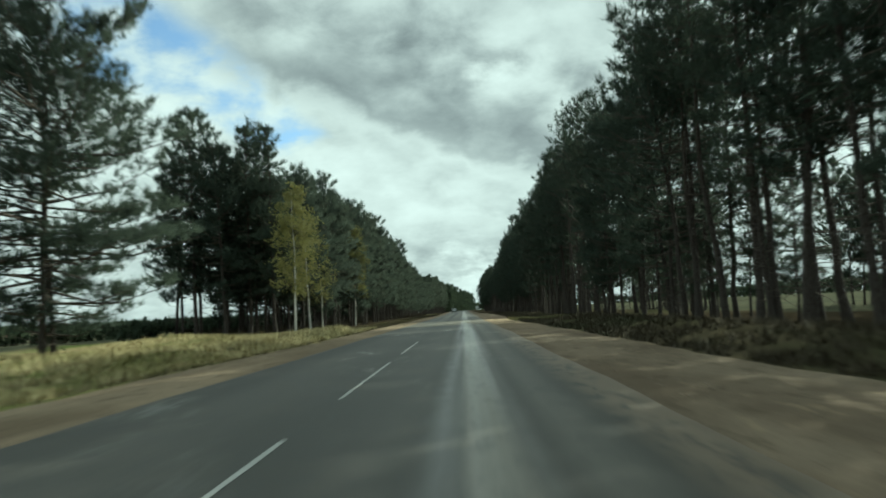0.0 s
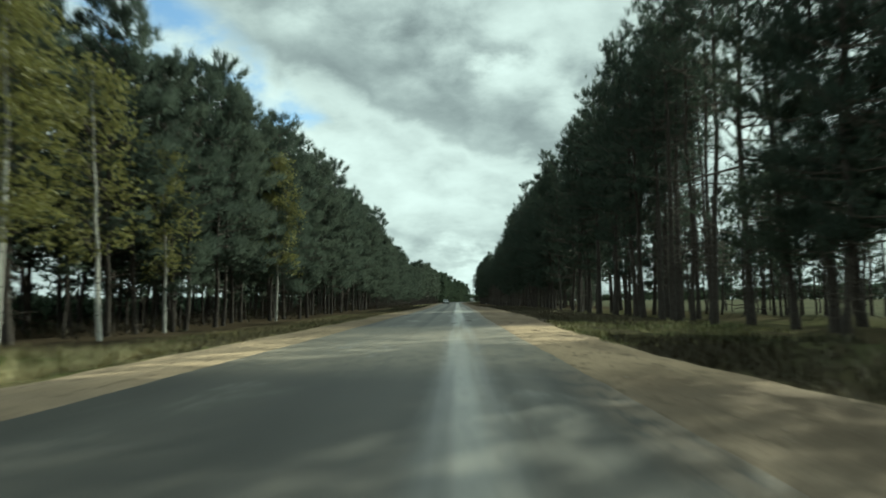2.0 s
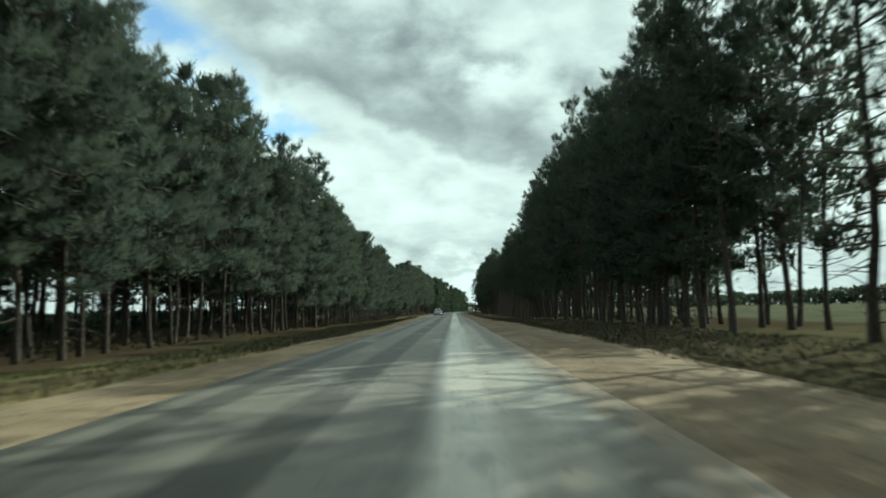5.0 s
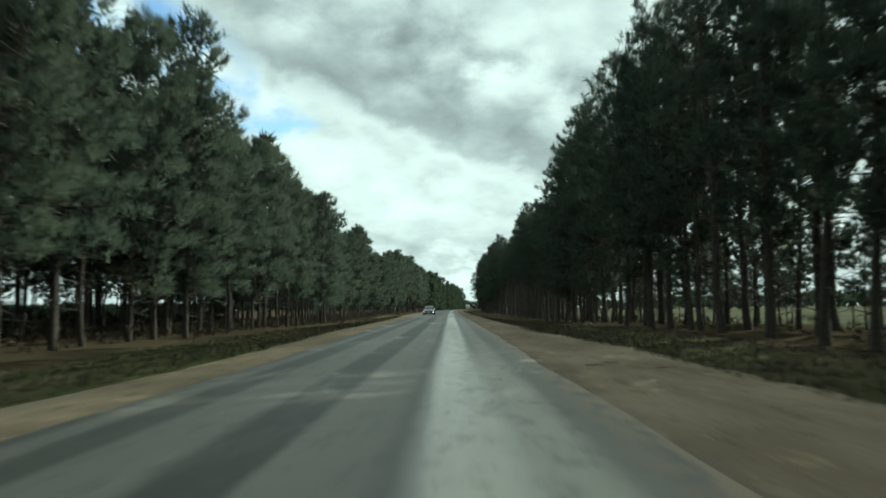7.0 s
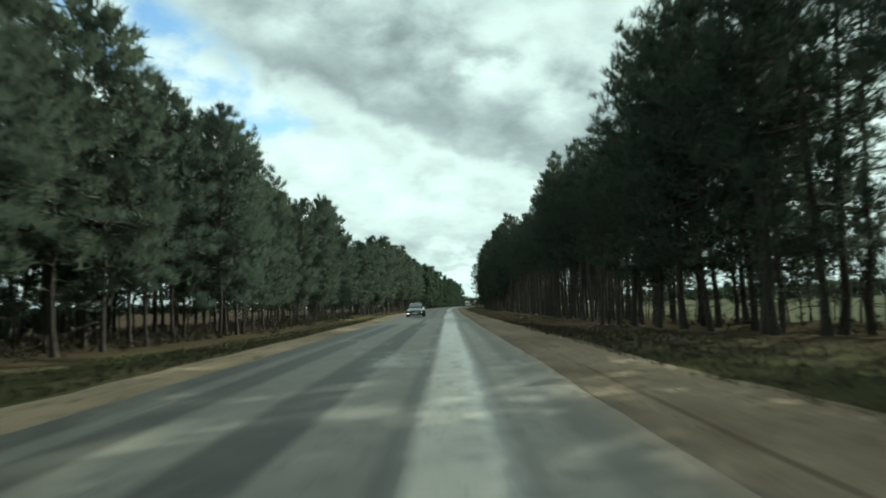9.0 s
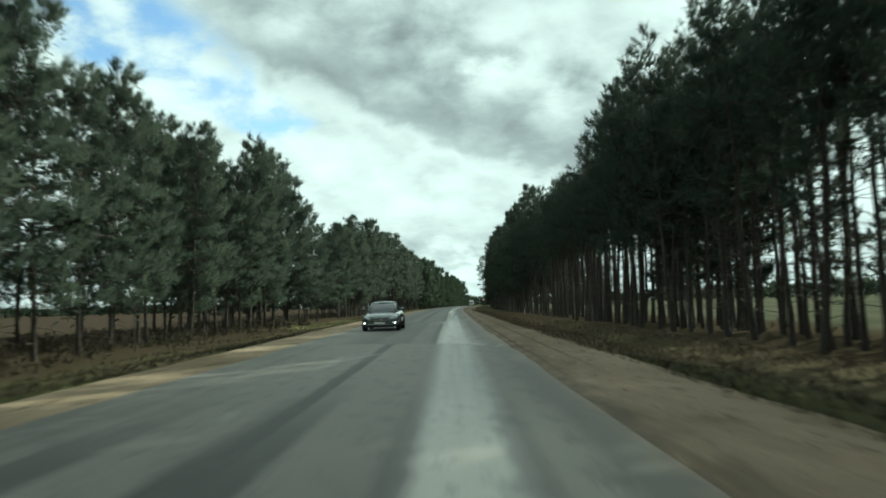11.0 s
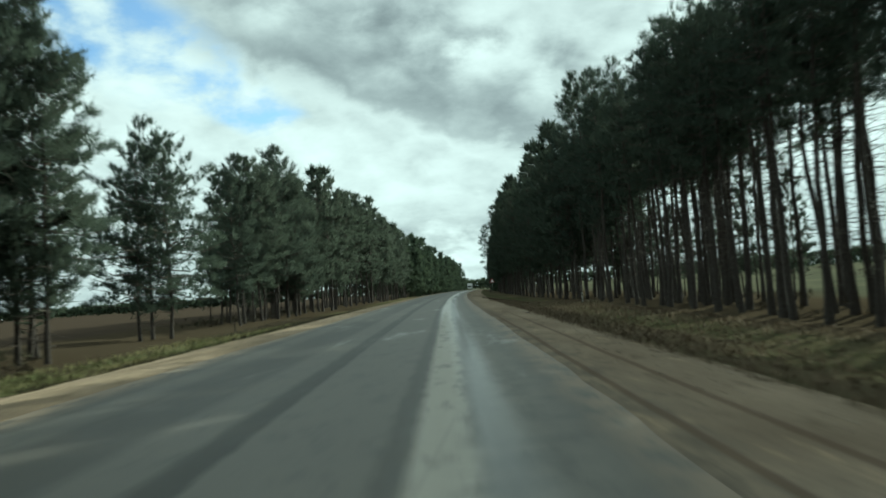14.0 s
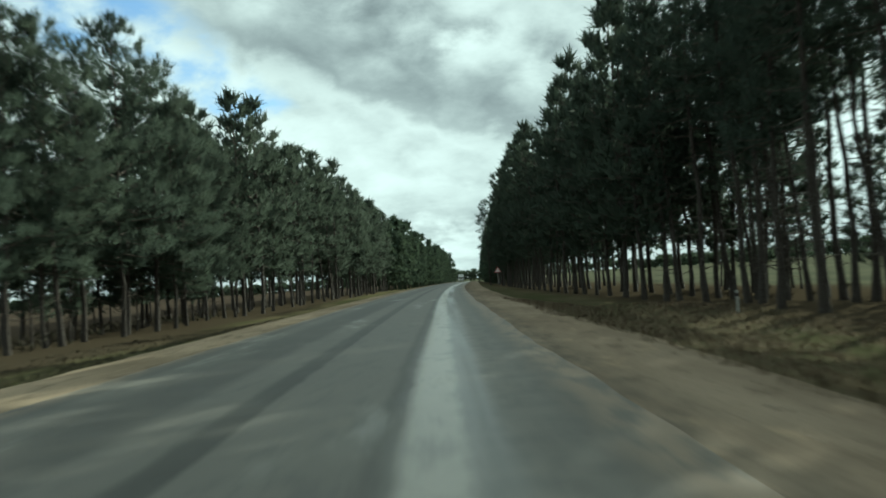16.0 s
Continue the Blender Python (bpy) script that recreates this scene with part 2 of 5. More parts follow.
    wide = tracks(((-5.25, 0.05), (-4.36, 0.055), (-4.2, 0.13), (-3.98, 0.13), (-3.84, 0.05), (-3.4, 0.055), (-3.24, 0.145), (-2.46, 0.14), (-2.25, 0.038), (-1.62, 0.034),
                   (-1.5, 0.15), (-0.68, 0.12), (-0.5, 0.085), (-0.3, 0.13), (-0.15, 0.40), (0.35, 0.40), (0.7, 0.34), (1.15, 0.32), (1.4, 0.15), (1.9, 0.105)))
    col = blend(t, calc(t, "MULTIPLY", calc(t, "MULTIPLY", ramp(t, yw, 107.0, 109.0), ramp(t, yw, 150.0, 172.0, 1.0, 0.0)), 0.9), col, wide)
    newer = tracks(((-5.25, 0.12), (-4.4, 0.15), (-4.25, 0.115), (-4.0, 0.16), (-2.2, 0.165), (-2.08, 0.05), (-1.9, 0.034), (-1.84, 0.165), (-0.6, 0.155), (-0.3, 0.145), (-0.18, 0.215),
                    (0.08, 0.215), (0.22, 0.14), (0.9, 0.135), (1.3, 0.10), (1.9, 0.10)))
    col = blend(t, ramp(t, yw, 222.0, 230.0), col, newer)
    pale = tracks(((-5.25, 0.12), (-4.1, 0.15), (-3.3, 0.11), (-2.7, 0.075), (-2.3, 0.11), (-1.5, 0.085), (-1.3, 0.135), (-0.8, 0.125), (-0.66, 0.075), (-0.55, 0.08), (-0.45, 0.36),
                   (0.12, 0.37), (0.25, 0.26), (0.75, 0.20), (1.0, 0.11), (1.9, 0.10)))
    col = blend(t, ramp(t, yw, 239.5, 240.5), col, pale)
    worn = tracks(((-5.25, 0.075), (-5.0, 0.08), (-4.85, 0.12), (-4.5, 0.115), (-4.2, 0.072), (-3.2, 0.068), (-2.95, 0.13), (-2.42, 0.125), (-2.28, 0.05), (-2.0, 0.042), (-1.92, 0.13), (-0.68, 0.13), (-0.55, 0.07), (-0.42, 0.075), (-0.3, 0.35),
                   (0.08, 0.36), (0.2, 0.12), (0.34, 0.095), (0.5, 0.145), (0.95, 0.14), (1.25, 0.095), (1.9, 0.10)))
    col = blend(t, ramp(t, yw, 262.0, 270.0), col, worn)
    col = blend(t, calc(t, "MULTIPLY", ramp(t, long_streak, 0.35, 0.7), 0.12), col, (0.082, 0.080, 0.072))
    col = blend(t, calc(t, "MULTIPLY", ramp(t, blotch, 0.5, 0.68), 0.32), col, (0.158, 0.148, 0.122))
    col = blend(t, calc(t, "MULTIPLY", ramp(t, mottle, 0.50, 0.66), 0.5), col, (0.052, 0.051, 0.047))
    dust = calc(t, "MULTIPLY", calc(t, "MAXIMUM", ramp(t, xw, 1.35, 2.1), ramp(t, xw, -5.0, -5.6)), ramp(t, mottle, 0.38, 0.52))
    dust = calc(t, "MAXIMUM", dust, ramp(t, xw, 1.95, 2.35))
    dust = calc(t, "MAXIMUM", dust, calc(t, "MULTIPLY", calc(t, "MULTIPLY", ramp(t, y, 234.0, 246.0), ramp(t, xw, 1.0, 1.65)), ramp(t, mottle, 0.36, 0.56)))
    col = blend(t, dust, col, (0.165, 0.128, 0.090))
    bare = calc(t, "MULTIPLY", calc(t, "MULTIPLY", band(t, xw, 1.2, 0.3, 0.35), band(t, y, 115.5, 4.5, 2.5)), ramp(t, mottle, 0.30, 0.42))
    col = blend(t, calc(t, "MULTIPLY", bare, 0.6), col, (0.24, 0.24, 0.22))
    # sandy crossing made paler, with the sunlit tree gap painted into it
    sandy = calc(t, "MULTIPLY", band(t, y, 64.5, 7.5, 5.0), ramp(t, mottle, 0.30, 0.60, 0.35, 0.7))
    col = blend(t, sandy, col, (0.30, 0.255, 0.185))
    # ripples worn into the track near the edge
    ripple = fbm(t, stretched(t, 1.1, 4.6), 1.0, 4, 0.6, 0.3)
    rough = calc(t, "MULTIPLY", band(t, xw, 0.62, 0.42, 0.3), calc(t, "MAXIMUM", ramp(t, y, 246.0, 256.0), calc(t, "MULTIPLY", band(t, y, 176.0, 14.0, 8.0), 0.8)))
    col = blend(t, calc(t, "MULTIPLY", rough, ramp(t, ripple, 0.53, 0.60, 0.0, 0.7)), col, (0.055, 0.054, 0.049))
    # cracks
    cell = node(t, "ShaderNodeTexVoronoi")
    cell.feature = "DISTANCE_TO_EDGE"
    t.links.new(stretched(t, 0.5, 0.25), cell.inputs["Vector"])
    cell.inputs["Scale"].default_value = 1.0
    crack = calc(t, "MULTIPLY", ramp(t, cell.outputs["Distance"], 0.004, 0.018, 1.0, 0.0), ramp(t, blotch, 0.42, 0.55))
    col = blend(t, calc(t, "MULTIPLY", crack, 0.12), col, (0.03, 0.03, 0.03))
    col = blend(t, 0.10, col, blend(t, grain, (0.04, 0.04, 0.038), (0.19, 0.185, 0.17)))
    # darker first stretch, paler later: shade and daylight put into the colour
    light_scaled = node(t, "ShaderNodeVectorMath")
    light_scaled.operation = "SCALE"
    t.links.new(col, light_scaled.inputs[0])
    put(t, calc(t, "MULTIPLY", ramp(t, y, 55.0, 150.0, 0.92, 1.42), ramp(t, y, 235.0, 275.0, 1.0, 0.86)), light_scaled.inputs["Scale"])
    put(t, light_scaled.outputs[0], b.inputs["Base Color"])
    polish = calc(t, "MULTIPLY", band(t, xw, 0.1, 0.3, 0.4), ramp(t, long_streak, 0.25, 0.6))
    wet = calc(t, "MAXIMUM", polish, calc(t, "MULTIPLY", ramp(t, blotch, 0.58, 0.7), 0.7))
    put(t, calc(t, "SUBTRACT", 0.62, calc(t, "MULTIPLY", wet, 0.30)), b.inputs["Roughness"])
    bumped(t, b, grain, 0.25, 0.004)
    return m


M_ASPHALT = asphalt_material()


def sand_material(name, ruts, low, high):
    m, t, b = material(name, 0.95, 0.03)
    x, y = across(t)
    turn = calc(t, "MAXIMUM", calc(t, "SUBTRACT", y, 300.0), 0.0)
    x = calc(t, "SUBTRACT", x, calc(t, "DIVIDE", calc(t, "MULTIPLY", turn, turn), 4500.0))
    big = fbm(t, stretched(t, 0.4, 0.12), 1.0, 5, 0.6, 0.3)
    fine = fbm(t, stretched(t, 1, 1), 14.0, 5, 0.7)
    col = blend(t, ramp(t, big, 0.3, 0.7), low, high)
    # pale band: sunlight through the tree gap put into the sand colour
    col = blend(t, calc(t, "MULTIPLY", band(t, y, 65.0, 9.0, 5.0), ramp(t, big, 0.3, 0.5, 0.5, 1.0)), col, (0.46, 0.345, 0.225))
    patchy = fbm(t, stretched(t, 2.2, 0.8), 1.0, 6, 0.7, 0.3)
    col = blend(t, calc(t, "MULTIPLY", ramp(t, patchy, 0.54, 0.64), 0.6), col, (0.115, 0.090, 0.062))
    col = blend(t, calc(t, "MULTIPLY", ramp(t, patchy, 0.42, 0.34), 0.5), col, (0.34, 0.26, 0.17))
    col = blend(t, calc(t, "MULTIPLY", ramp(t, fine, 0.52, 0.66), 0.6), col, (0.10, 0.08, 0.058))
    xw = calc(t, "ADD", x, calc(t, "MULTIPLY", calc(t, "SUBTRACT", fbm(t, stretched(t, 0.1, 0.05), 1.0), 0.5), 0.4))
    if ruts:
        col = blend(t, calc(t, "MULTIPLY", ramp(t, x, 2.7, 1.7), ramp(t, patchy, 0.40, 0.58, 0.15, 0.75)), col, (0.105, 0.092, 0.074))
    for centre in ruts:
        groove = calc(t, "MULTIPLY", band(t, xw, centre, 0.02, 0.07), calc(t, "MAXIMUM", ramp(t, fbm(t, stretched(t, 0.3, 0.03), 1.0), 0.5, 0.65), band(t, y, 268.0, 28.0, 14.0)))
        col = blend(t, calc(t, "MULTIPLY", groove, 0.65), col, (0.085, 0.06, 0.042))
    # first stretch of sand darkened, tree shade put into its colour
    shade_scaled = node(t, "ShaderNodeVectorMath")
    shade_scaled.operation = "SCALE"
    t.links.new(col, shade_scaled.inputs[0])
    put(t, ramp(t, y, 45.0, 60.0, 0.80, 1.0), shade_scaled.inputs["Scale"])
    put(t, shade_scaled.outputs[0], b.inputs["Base Color"])
    bumped(t, b, fine, 0.5, 0.03)
    return m


M_SAND = sand_material("sandy_gravel", (), (0.185, 0.142, 0.096), (0.315, 0.246, 0.172))
M_SAND_R = sand_material("sandy_gravel_with_tracks", (2.0, 2.76), (0.150, 0.115, 0.082), (0.258, 0.205, 0.150))


def earth_material():
    """Verges, forest floor and the fields behind; pine shade is put into the verge colour."""
    m, t, b = material("grassy_earth", 0.95, 0.0)
    x, y = across(t)
    big = fbm(t, stretched(t, 0.15, 0.06), 1.0, 5, 0.6, 0.4)
    fine = fbm(t, stretched(t, 1, 1), 5.0, 6, 0.7)
    straw = blend(t, fine, (0.17, 0.135, 0.07), (0.30, 0.25, 0.13))
    green = blend(t, fine, (0.075, 0.095, 0.03), (0.14, 0.155, 0.055))
    verge = blend(t, ramp(t, big, 0.42, 0.62), straw, green)
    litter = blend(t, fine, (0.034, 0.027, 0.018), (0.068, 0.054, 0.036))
    # darker verge earth, with the shade of the pines mixed into its colour
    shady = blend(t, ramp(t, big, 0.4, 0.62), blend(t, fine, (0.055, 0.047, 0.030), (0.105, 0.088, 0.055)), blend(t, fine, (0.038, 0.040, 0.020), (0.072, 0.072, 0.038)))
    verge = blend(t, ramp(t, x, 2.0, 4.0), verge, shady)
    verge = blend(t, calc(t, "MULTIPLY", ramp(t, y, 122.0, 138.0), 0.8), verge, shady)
    meadow = blend(t, ramp(t, big, 0.3, 0.7), (0.062, 0.064, 0.044), (0.092, 0.090, 0.060))
    plough = blend(t, fine, (0.036, 0.028, 0.021), (0.062, 0.048, 0.036))
    xw = calc(t, "ADD", x, calc(t, "MULTIPLY", calc(t, "SUBTRACT", big, 0.5), 4.0))
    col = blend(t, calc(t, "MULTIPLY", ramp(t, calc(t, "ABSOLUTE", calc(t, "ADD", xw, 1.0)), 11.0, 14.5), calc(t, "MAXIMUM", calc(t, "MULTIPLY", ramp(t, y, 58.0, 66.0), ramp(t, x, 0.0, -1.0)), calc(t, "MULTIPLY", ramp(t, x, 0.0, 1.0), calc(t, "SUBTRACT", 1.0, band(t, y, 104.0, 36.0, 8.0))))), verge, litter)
    col = blend(t, ramp(t, xw, 24.0, 29.0), col, meadow)
    left = blend(t, ramp(t, y, 180.0, 240.0), meadow, plough)
    col = blend(t, ramp(t, xw, -30.0, -36.0), col, left)
    put(t, col, b.inputs["Base Color"])
    bumped(t, b, fine, 0.6, 0.08)
    return m


M_EARTH = earth_material()


def grass_material(name, dry, green, share, brown=0.5):
    m, t, b = material(name, 0.8, 0.15)
    rnd = node(t, "ShaderNodeNewGeometry").outputs["Random Per Island"]
    patchy = fbm(t, stretched(t, 0.25, 0.08), 1.0, 3, 0.6)
    col = blend(t, ramp(t, patchy, share, share + 0.15), dry, green)
    col = blend(t, calc(t, "MULTIPLY", rnd, brown), col, (0.075, 0.058, 0.035))
    put(t, col, b.inputs["Base Color"])
    return m


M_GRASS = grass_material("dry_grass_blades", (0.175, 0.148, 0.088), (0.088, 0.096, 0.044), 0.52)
# tussock blades paler than the verge, sunlight put into the colour
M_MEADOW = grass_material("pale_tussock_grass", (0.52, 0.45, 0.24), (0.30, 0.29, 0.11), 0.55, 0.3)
M_BANK = grass_material("green_bank_grass", (0.24, 0.225, 0.105), (0.12, 0.14, 0.052), 0.45, 0.35)
M_BROWN = grass_material("withered_grass_blades", (0.150, 0.112, 0.074), (0.088, 0.080, 0.044), 0.56, 0.45)
# scrub colour lowered to hold the shade between the trunks
M_SCRUB = grass_material("shaded_undergrowth", (0.046, 0.037, 0.025), (0.030, 0.036, 0.017), 0.5)
# brown heath, its colour darkened to carry pine shade on the verges
M_SHADED_HEATH = grass_material("brown_heath_with_shade", (0.050, 0.043, 0.028), (0.038, 0.043, 0.022), 0.5)


def plain(name, colour, rough=0.5, spec=0.4, metal=0.0, glow=0.0):
    m, t, b = material(name, rough, spec)
    b.inputs["Metallic"].default_value = metal
    v = fbm(t, stretched(t, 1, 1, 1), 6.0, 4)
    put(t, blend(t, ramp(t, v, 0.3, 0.7), tuple(c * 0.85 for c in colour), colour), b.inputs["Base Color"])
    if glow:
        b.inputs["Emission Color"].default_value = (*colour, 1)
        b.inputs["Emission Strength"].default_value = glow
    return m


# ---- mesh helpers ----
def mesh_of(name, verts, faces, mat, smooth=False):
    me = bpy.data.meshes.new(name)
    me.from_pydata(np.asarray(verts, float).tolist() if not isinstance(verts, list) else verts, [], faces if isinstance(faces, list) else faces.tolist())
    me.materials.append(mat)
    if smooth:
        me.polygons.foreach_set("use_smooth", [True] * len(me.polygons))
    me.update()
    return me


def part(name, bm, mat, parent, label=""):
    """Links a bmesh as one mesh object under a thing or a part."""
    me = bpy.data.meshes.new(name)
    bm.to_mesh(me)
    bm.free()
    me.materials.append(mat)
    ob = new(name, me)
    ob.parent = parent
    return tagged(ob, label)


def mesh_part(name, me, parent, label=""):
    ob = new(name, me)
    ob.parent = parent
    return tagged(ob, label)


class Tubes:
    """Gathers tapered tubes into one mesh."""

    def __init__(self):
        self.v, self.f = [], []

    def add(self, points, radii, sides):
        base = len(self.v)
        for k, (p, r) in enumerate(zip(points, radii)):
            q = points[min(k + 1, len(points) - 1)] - points[max(k - 1, 0)]
            q = q / (np.linalg.norm(q) + 1e-9)
            a = np.cross(q, (0.0, 0.0, 1.0) if abs(q[2]) < 0.9 else (1.0, 0.0, 0.0))
            a = a / np.linalg.norm(a)
            b = np.cross(q, a)
            for s in range(sides):
                w = 2 * math.pi * s / sides
                self.v.append(tuple(p + r * (math.cos(w) * a + math.sin(w) * b)))
        for k in range(len(points) - 1):
            for s in range(sides):
                s2 = (s + 1) % sides
                self.f.append((base + k * sides + s, base + k * sides + s2, base + (k + 1) * sides + s2, base + (k + 1) * sides + s))

    def mesh(self, name, mat):
        return mesh_of(name, self.v, self.f, mat, True)


def blades(rng, centres, aims, count, length, width, spread):
    """Thin triangles that fan out of each centre: verts and faces."""
    n = len(centres)
    c = np.repeat(centres, count, 0)
    d = np.repeat(aims, count, 0) + rng.normal(0, spread, (n * count, 3))
    d /= np.linalg.norm(d, axis=1, keepdims=True) + 1e-9
    side = np.cross(d, rng.normal(0, 1, (n * count, 3)))
    side /= np.linalg.norm(side, axis=1, keepdims=True) + 1e-9
    ln = length * rng.uniform(0.6, 1.2, (n * count, 1))
    wd = width * rng.uniform(0.7, 1.3, (n * count, 1))
    c = c + rng.normal(0, length * 0.12, c.shape)
    v = np.stack([c - side * wd * 0.5, c + side * wd * 0.5, c + d * ln], 1)
    f = np.arange(n * count * 3).reshape(-1, 3)
    return v.reshape(-1, 3), f


def soft_normals(v, f, outward, rng, jitter=0.4):
    """Turns blades so that they shade like one soft mass. outward: the way out at each blade. Returns faces and vertex normals."""
    tri = v.reshape(-1, 3, 3)
    want = outward + rng.normal(0, jitter, outward.shape)
    want /= np.linalg.norm(want, axis=1, keepdims=True) + 1e-9
    real = np.cross(tri[:, 1] - tri[:, 0], tri[:, 2] - tri[:, 0])
    wrong = (real * want).sum(1) < 0
    f = f.copy()
    f[wrong] = f[wrong][:, [0, 2, 1]]
    return f, np.repeat(want, 3, 0)


def set_normals(me, normals):
    me.polygons.foreach_set("use_smooth", [True] * len(me.polygons))
    me.normals_split_custom_set_from_vertices(normals.tolist())
    me.update()
    return me


# ---- trees ----
NORMALS = {}


def pine_meshes(seed, height, crown_from, spread, tufts, count, length, width, dead=10, lean=0.035, sides=8, stout=0.0085, core=6):
    """Trunk, limbs and needles of a Scots pine."""
    rng = np.random.RandomState(seed)
    zs = np.linspace(-0.3, height, 12)
    bend = rng.normal(0, 0.15, (12, 2)).cumsum(0) * 0.5
    bend -= bend[0]
    lean_to = rng.uniform(-1, 1, 2) * lean
    spine = np.stack([bend[:, 0] + lean_to[0] * zs, bend[:, 1] + lean_to[1] * zs, zs], 1)
    girth = stout * height * rng.uniform(0.85, 1.15)
    trunk = Tubes()
    radii = [girth * (1.35 if k == 0 else 1.0) * (1 - 0.86 * max(0, z) / height) for k, z in enumerate(zs)]
    trunk.add(spine, radii, sides)

    def on_trunk(z):
        return np.array([np.interp(z, zs, spine[:, 0]), np.interp(z, zs, spine[:, 1]), z])

    limbs, centres, aims, inner = Tubes(), [], [], []
    z = crown_from
    while z < height - 0.2:
        u = (z - crown_from) / (height - crown_from)
        for _ in range(rng.randint(2, 5)):
            turn = rng.uniform(0, 2 * math.pi)
            ln = spread * (1 - u ** 3.0) ** 0.62 * (0.62 + 0.38 * min(1, u / 0.2)) * rng.uniform(0.55, 1.14) + 0.3
            rise = math.radians(rng.uniform(-12, 14) + 48 * u ** 1.6)
            out = np.array([math.cos(turn) * math.cos(rise), math.sin(turn) * math.cos(rise), math.sin(rise)])
            p0 = on_trunk(z + rng.uniform(-0.2, 0.2))
            mid = p0 + out * ln * 0.55 + np.array([0, 0, -0.04 * ln])
            tip = p0 + out * ln + np.array([0, 0, 0.10 * ln])
            r = 0.012 * ln + 0.012
            if sides > 5:
                limbs.add(np.array([p0, mid, tip]), [r, r * 0.6, r * 0.2], 3)
            else:
                limbs.add(np.array([p0, tip]), [r, r * 0.3], 3)
            side = np.cross(out, (0, 0, 1.0))
            n = max(3, int(ln * tufts * rng.uniform(1.1, 1.9)))
            s = rng.uniform(0.25, 1.0, n) ** 0.5
            w = rng.uniform(-1, 1, n) * (0.34 * ln) * (1.2 - s * 0.6)
            c = p0 + (tip - p0) * s[:, None] + side * w[:, None]
            c[:, 2] += rng.uniform(-0.15, 0.25, n) + np.abs(w) * 0.15
            centres.append(c)
            a = out * 0.6 + side * np.sign(w)[:, None] * 0.35 + np.array([0, 0, 0.85])
            aims.append(a)
            if core and u < 0.9:
                inner.append(p0 + (tip - p0) * rng.uniform(0.12, 0.72, (2 * core, 1)) + rng.normal(0, 0.10 + 0.09 * ln, (2 * core, 3)))
        z += rng.uniform(0.45, 0.75)
    top = on_trunk(height)
    centres.append(top + rng.normal(0, 0.25, (6, 3)))
    aims.append(np.tile([0, 0, 1.0], (6, 1)))
    for _ in range(dead):
        z = rng.uniform(0.18, 1.0) * crown_from
        turn, ln = rng.uniform(0, 2 * math.pi), rng.uniform(0.3, 1.0) ** 2 * 1.9
        out = np.array([math.cos(turn), math.sin(turn), rng.uniform(-0.35, 0.4)])
        p0 = on_trunk(z)
        kink = p0 + out * ln * 0.5 + rng.normal(0, 0.08, 3)
        limbs.add(np.array([p0, kink, p0 + out * ln + rng.normal(0, 0.2, 3)]), [0.03, 0.02, 0.007], 3)
    v, f = blades(rng, np.concatenate(centres), np.concatenate(aims), count, length, width, 0.5)
    if inner:
        deep = np.concatenate(inner)
        v2, f2 = blades(rng, deep, np.tile([0, 0, 0.3], (len(deep), 1)), 1, 0.66, 0.13, 0.8)
        f = np.concatenate([f, f2 + len(v)])
        v = np.concatenate([v, v2])
    mid = v.reshape(-1, 3, 3).mean(1)
    axis = np.stack([np.interp(mid[:, 2], zs, spine[:, 0]), np.interp(mid[:, 2], zs, spine[:, 1])], 1)
    out = np.zeros_like(mid)
    out[:, :2] = mid[:, :2] - axis
    out[:, :2] /= np.linalg.norm(out[:, :2], axis=1, keepdims=True) + 0.3
    out[:, 2] = 0.55
    f, normals = soft_normals(v, f, out, rng, 0.2)
    leaf = set_normals(mesh_of("needles", v, f, M_NEEDLE), normals)
    NORMALS[leaf.name] = normals
    return trunk.mesh("trunk", M_BARK), limbs.mesh("limbs", M_TWIG), leaf


def tree_thing(name, meshes, label, category, group, names=("trunk", "branch", "crown")):
    root = new(name)
    for part_name, me in zip(names, meshes):
        ob = mesh_part(part_name, me, root)
        if part_name != "trunk":
            tagged(ob, kind="stuff")
    return tagged(root, label, category, group)


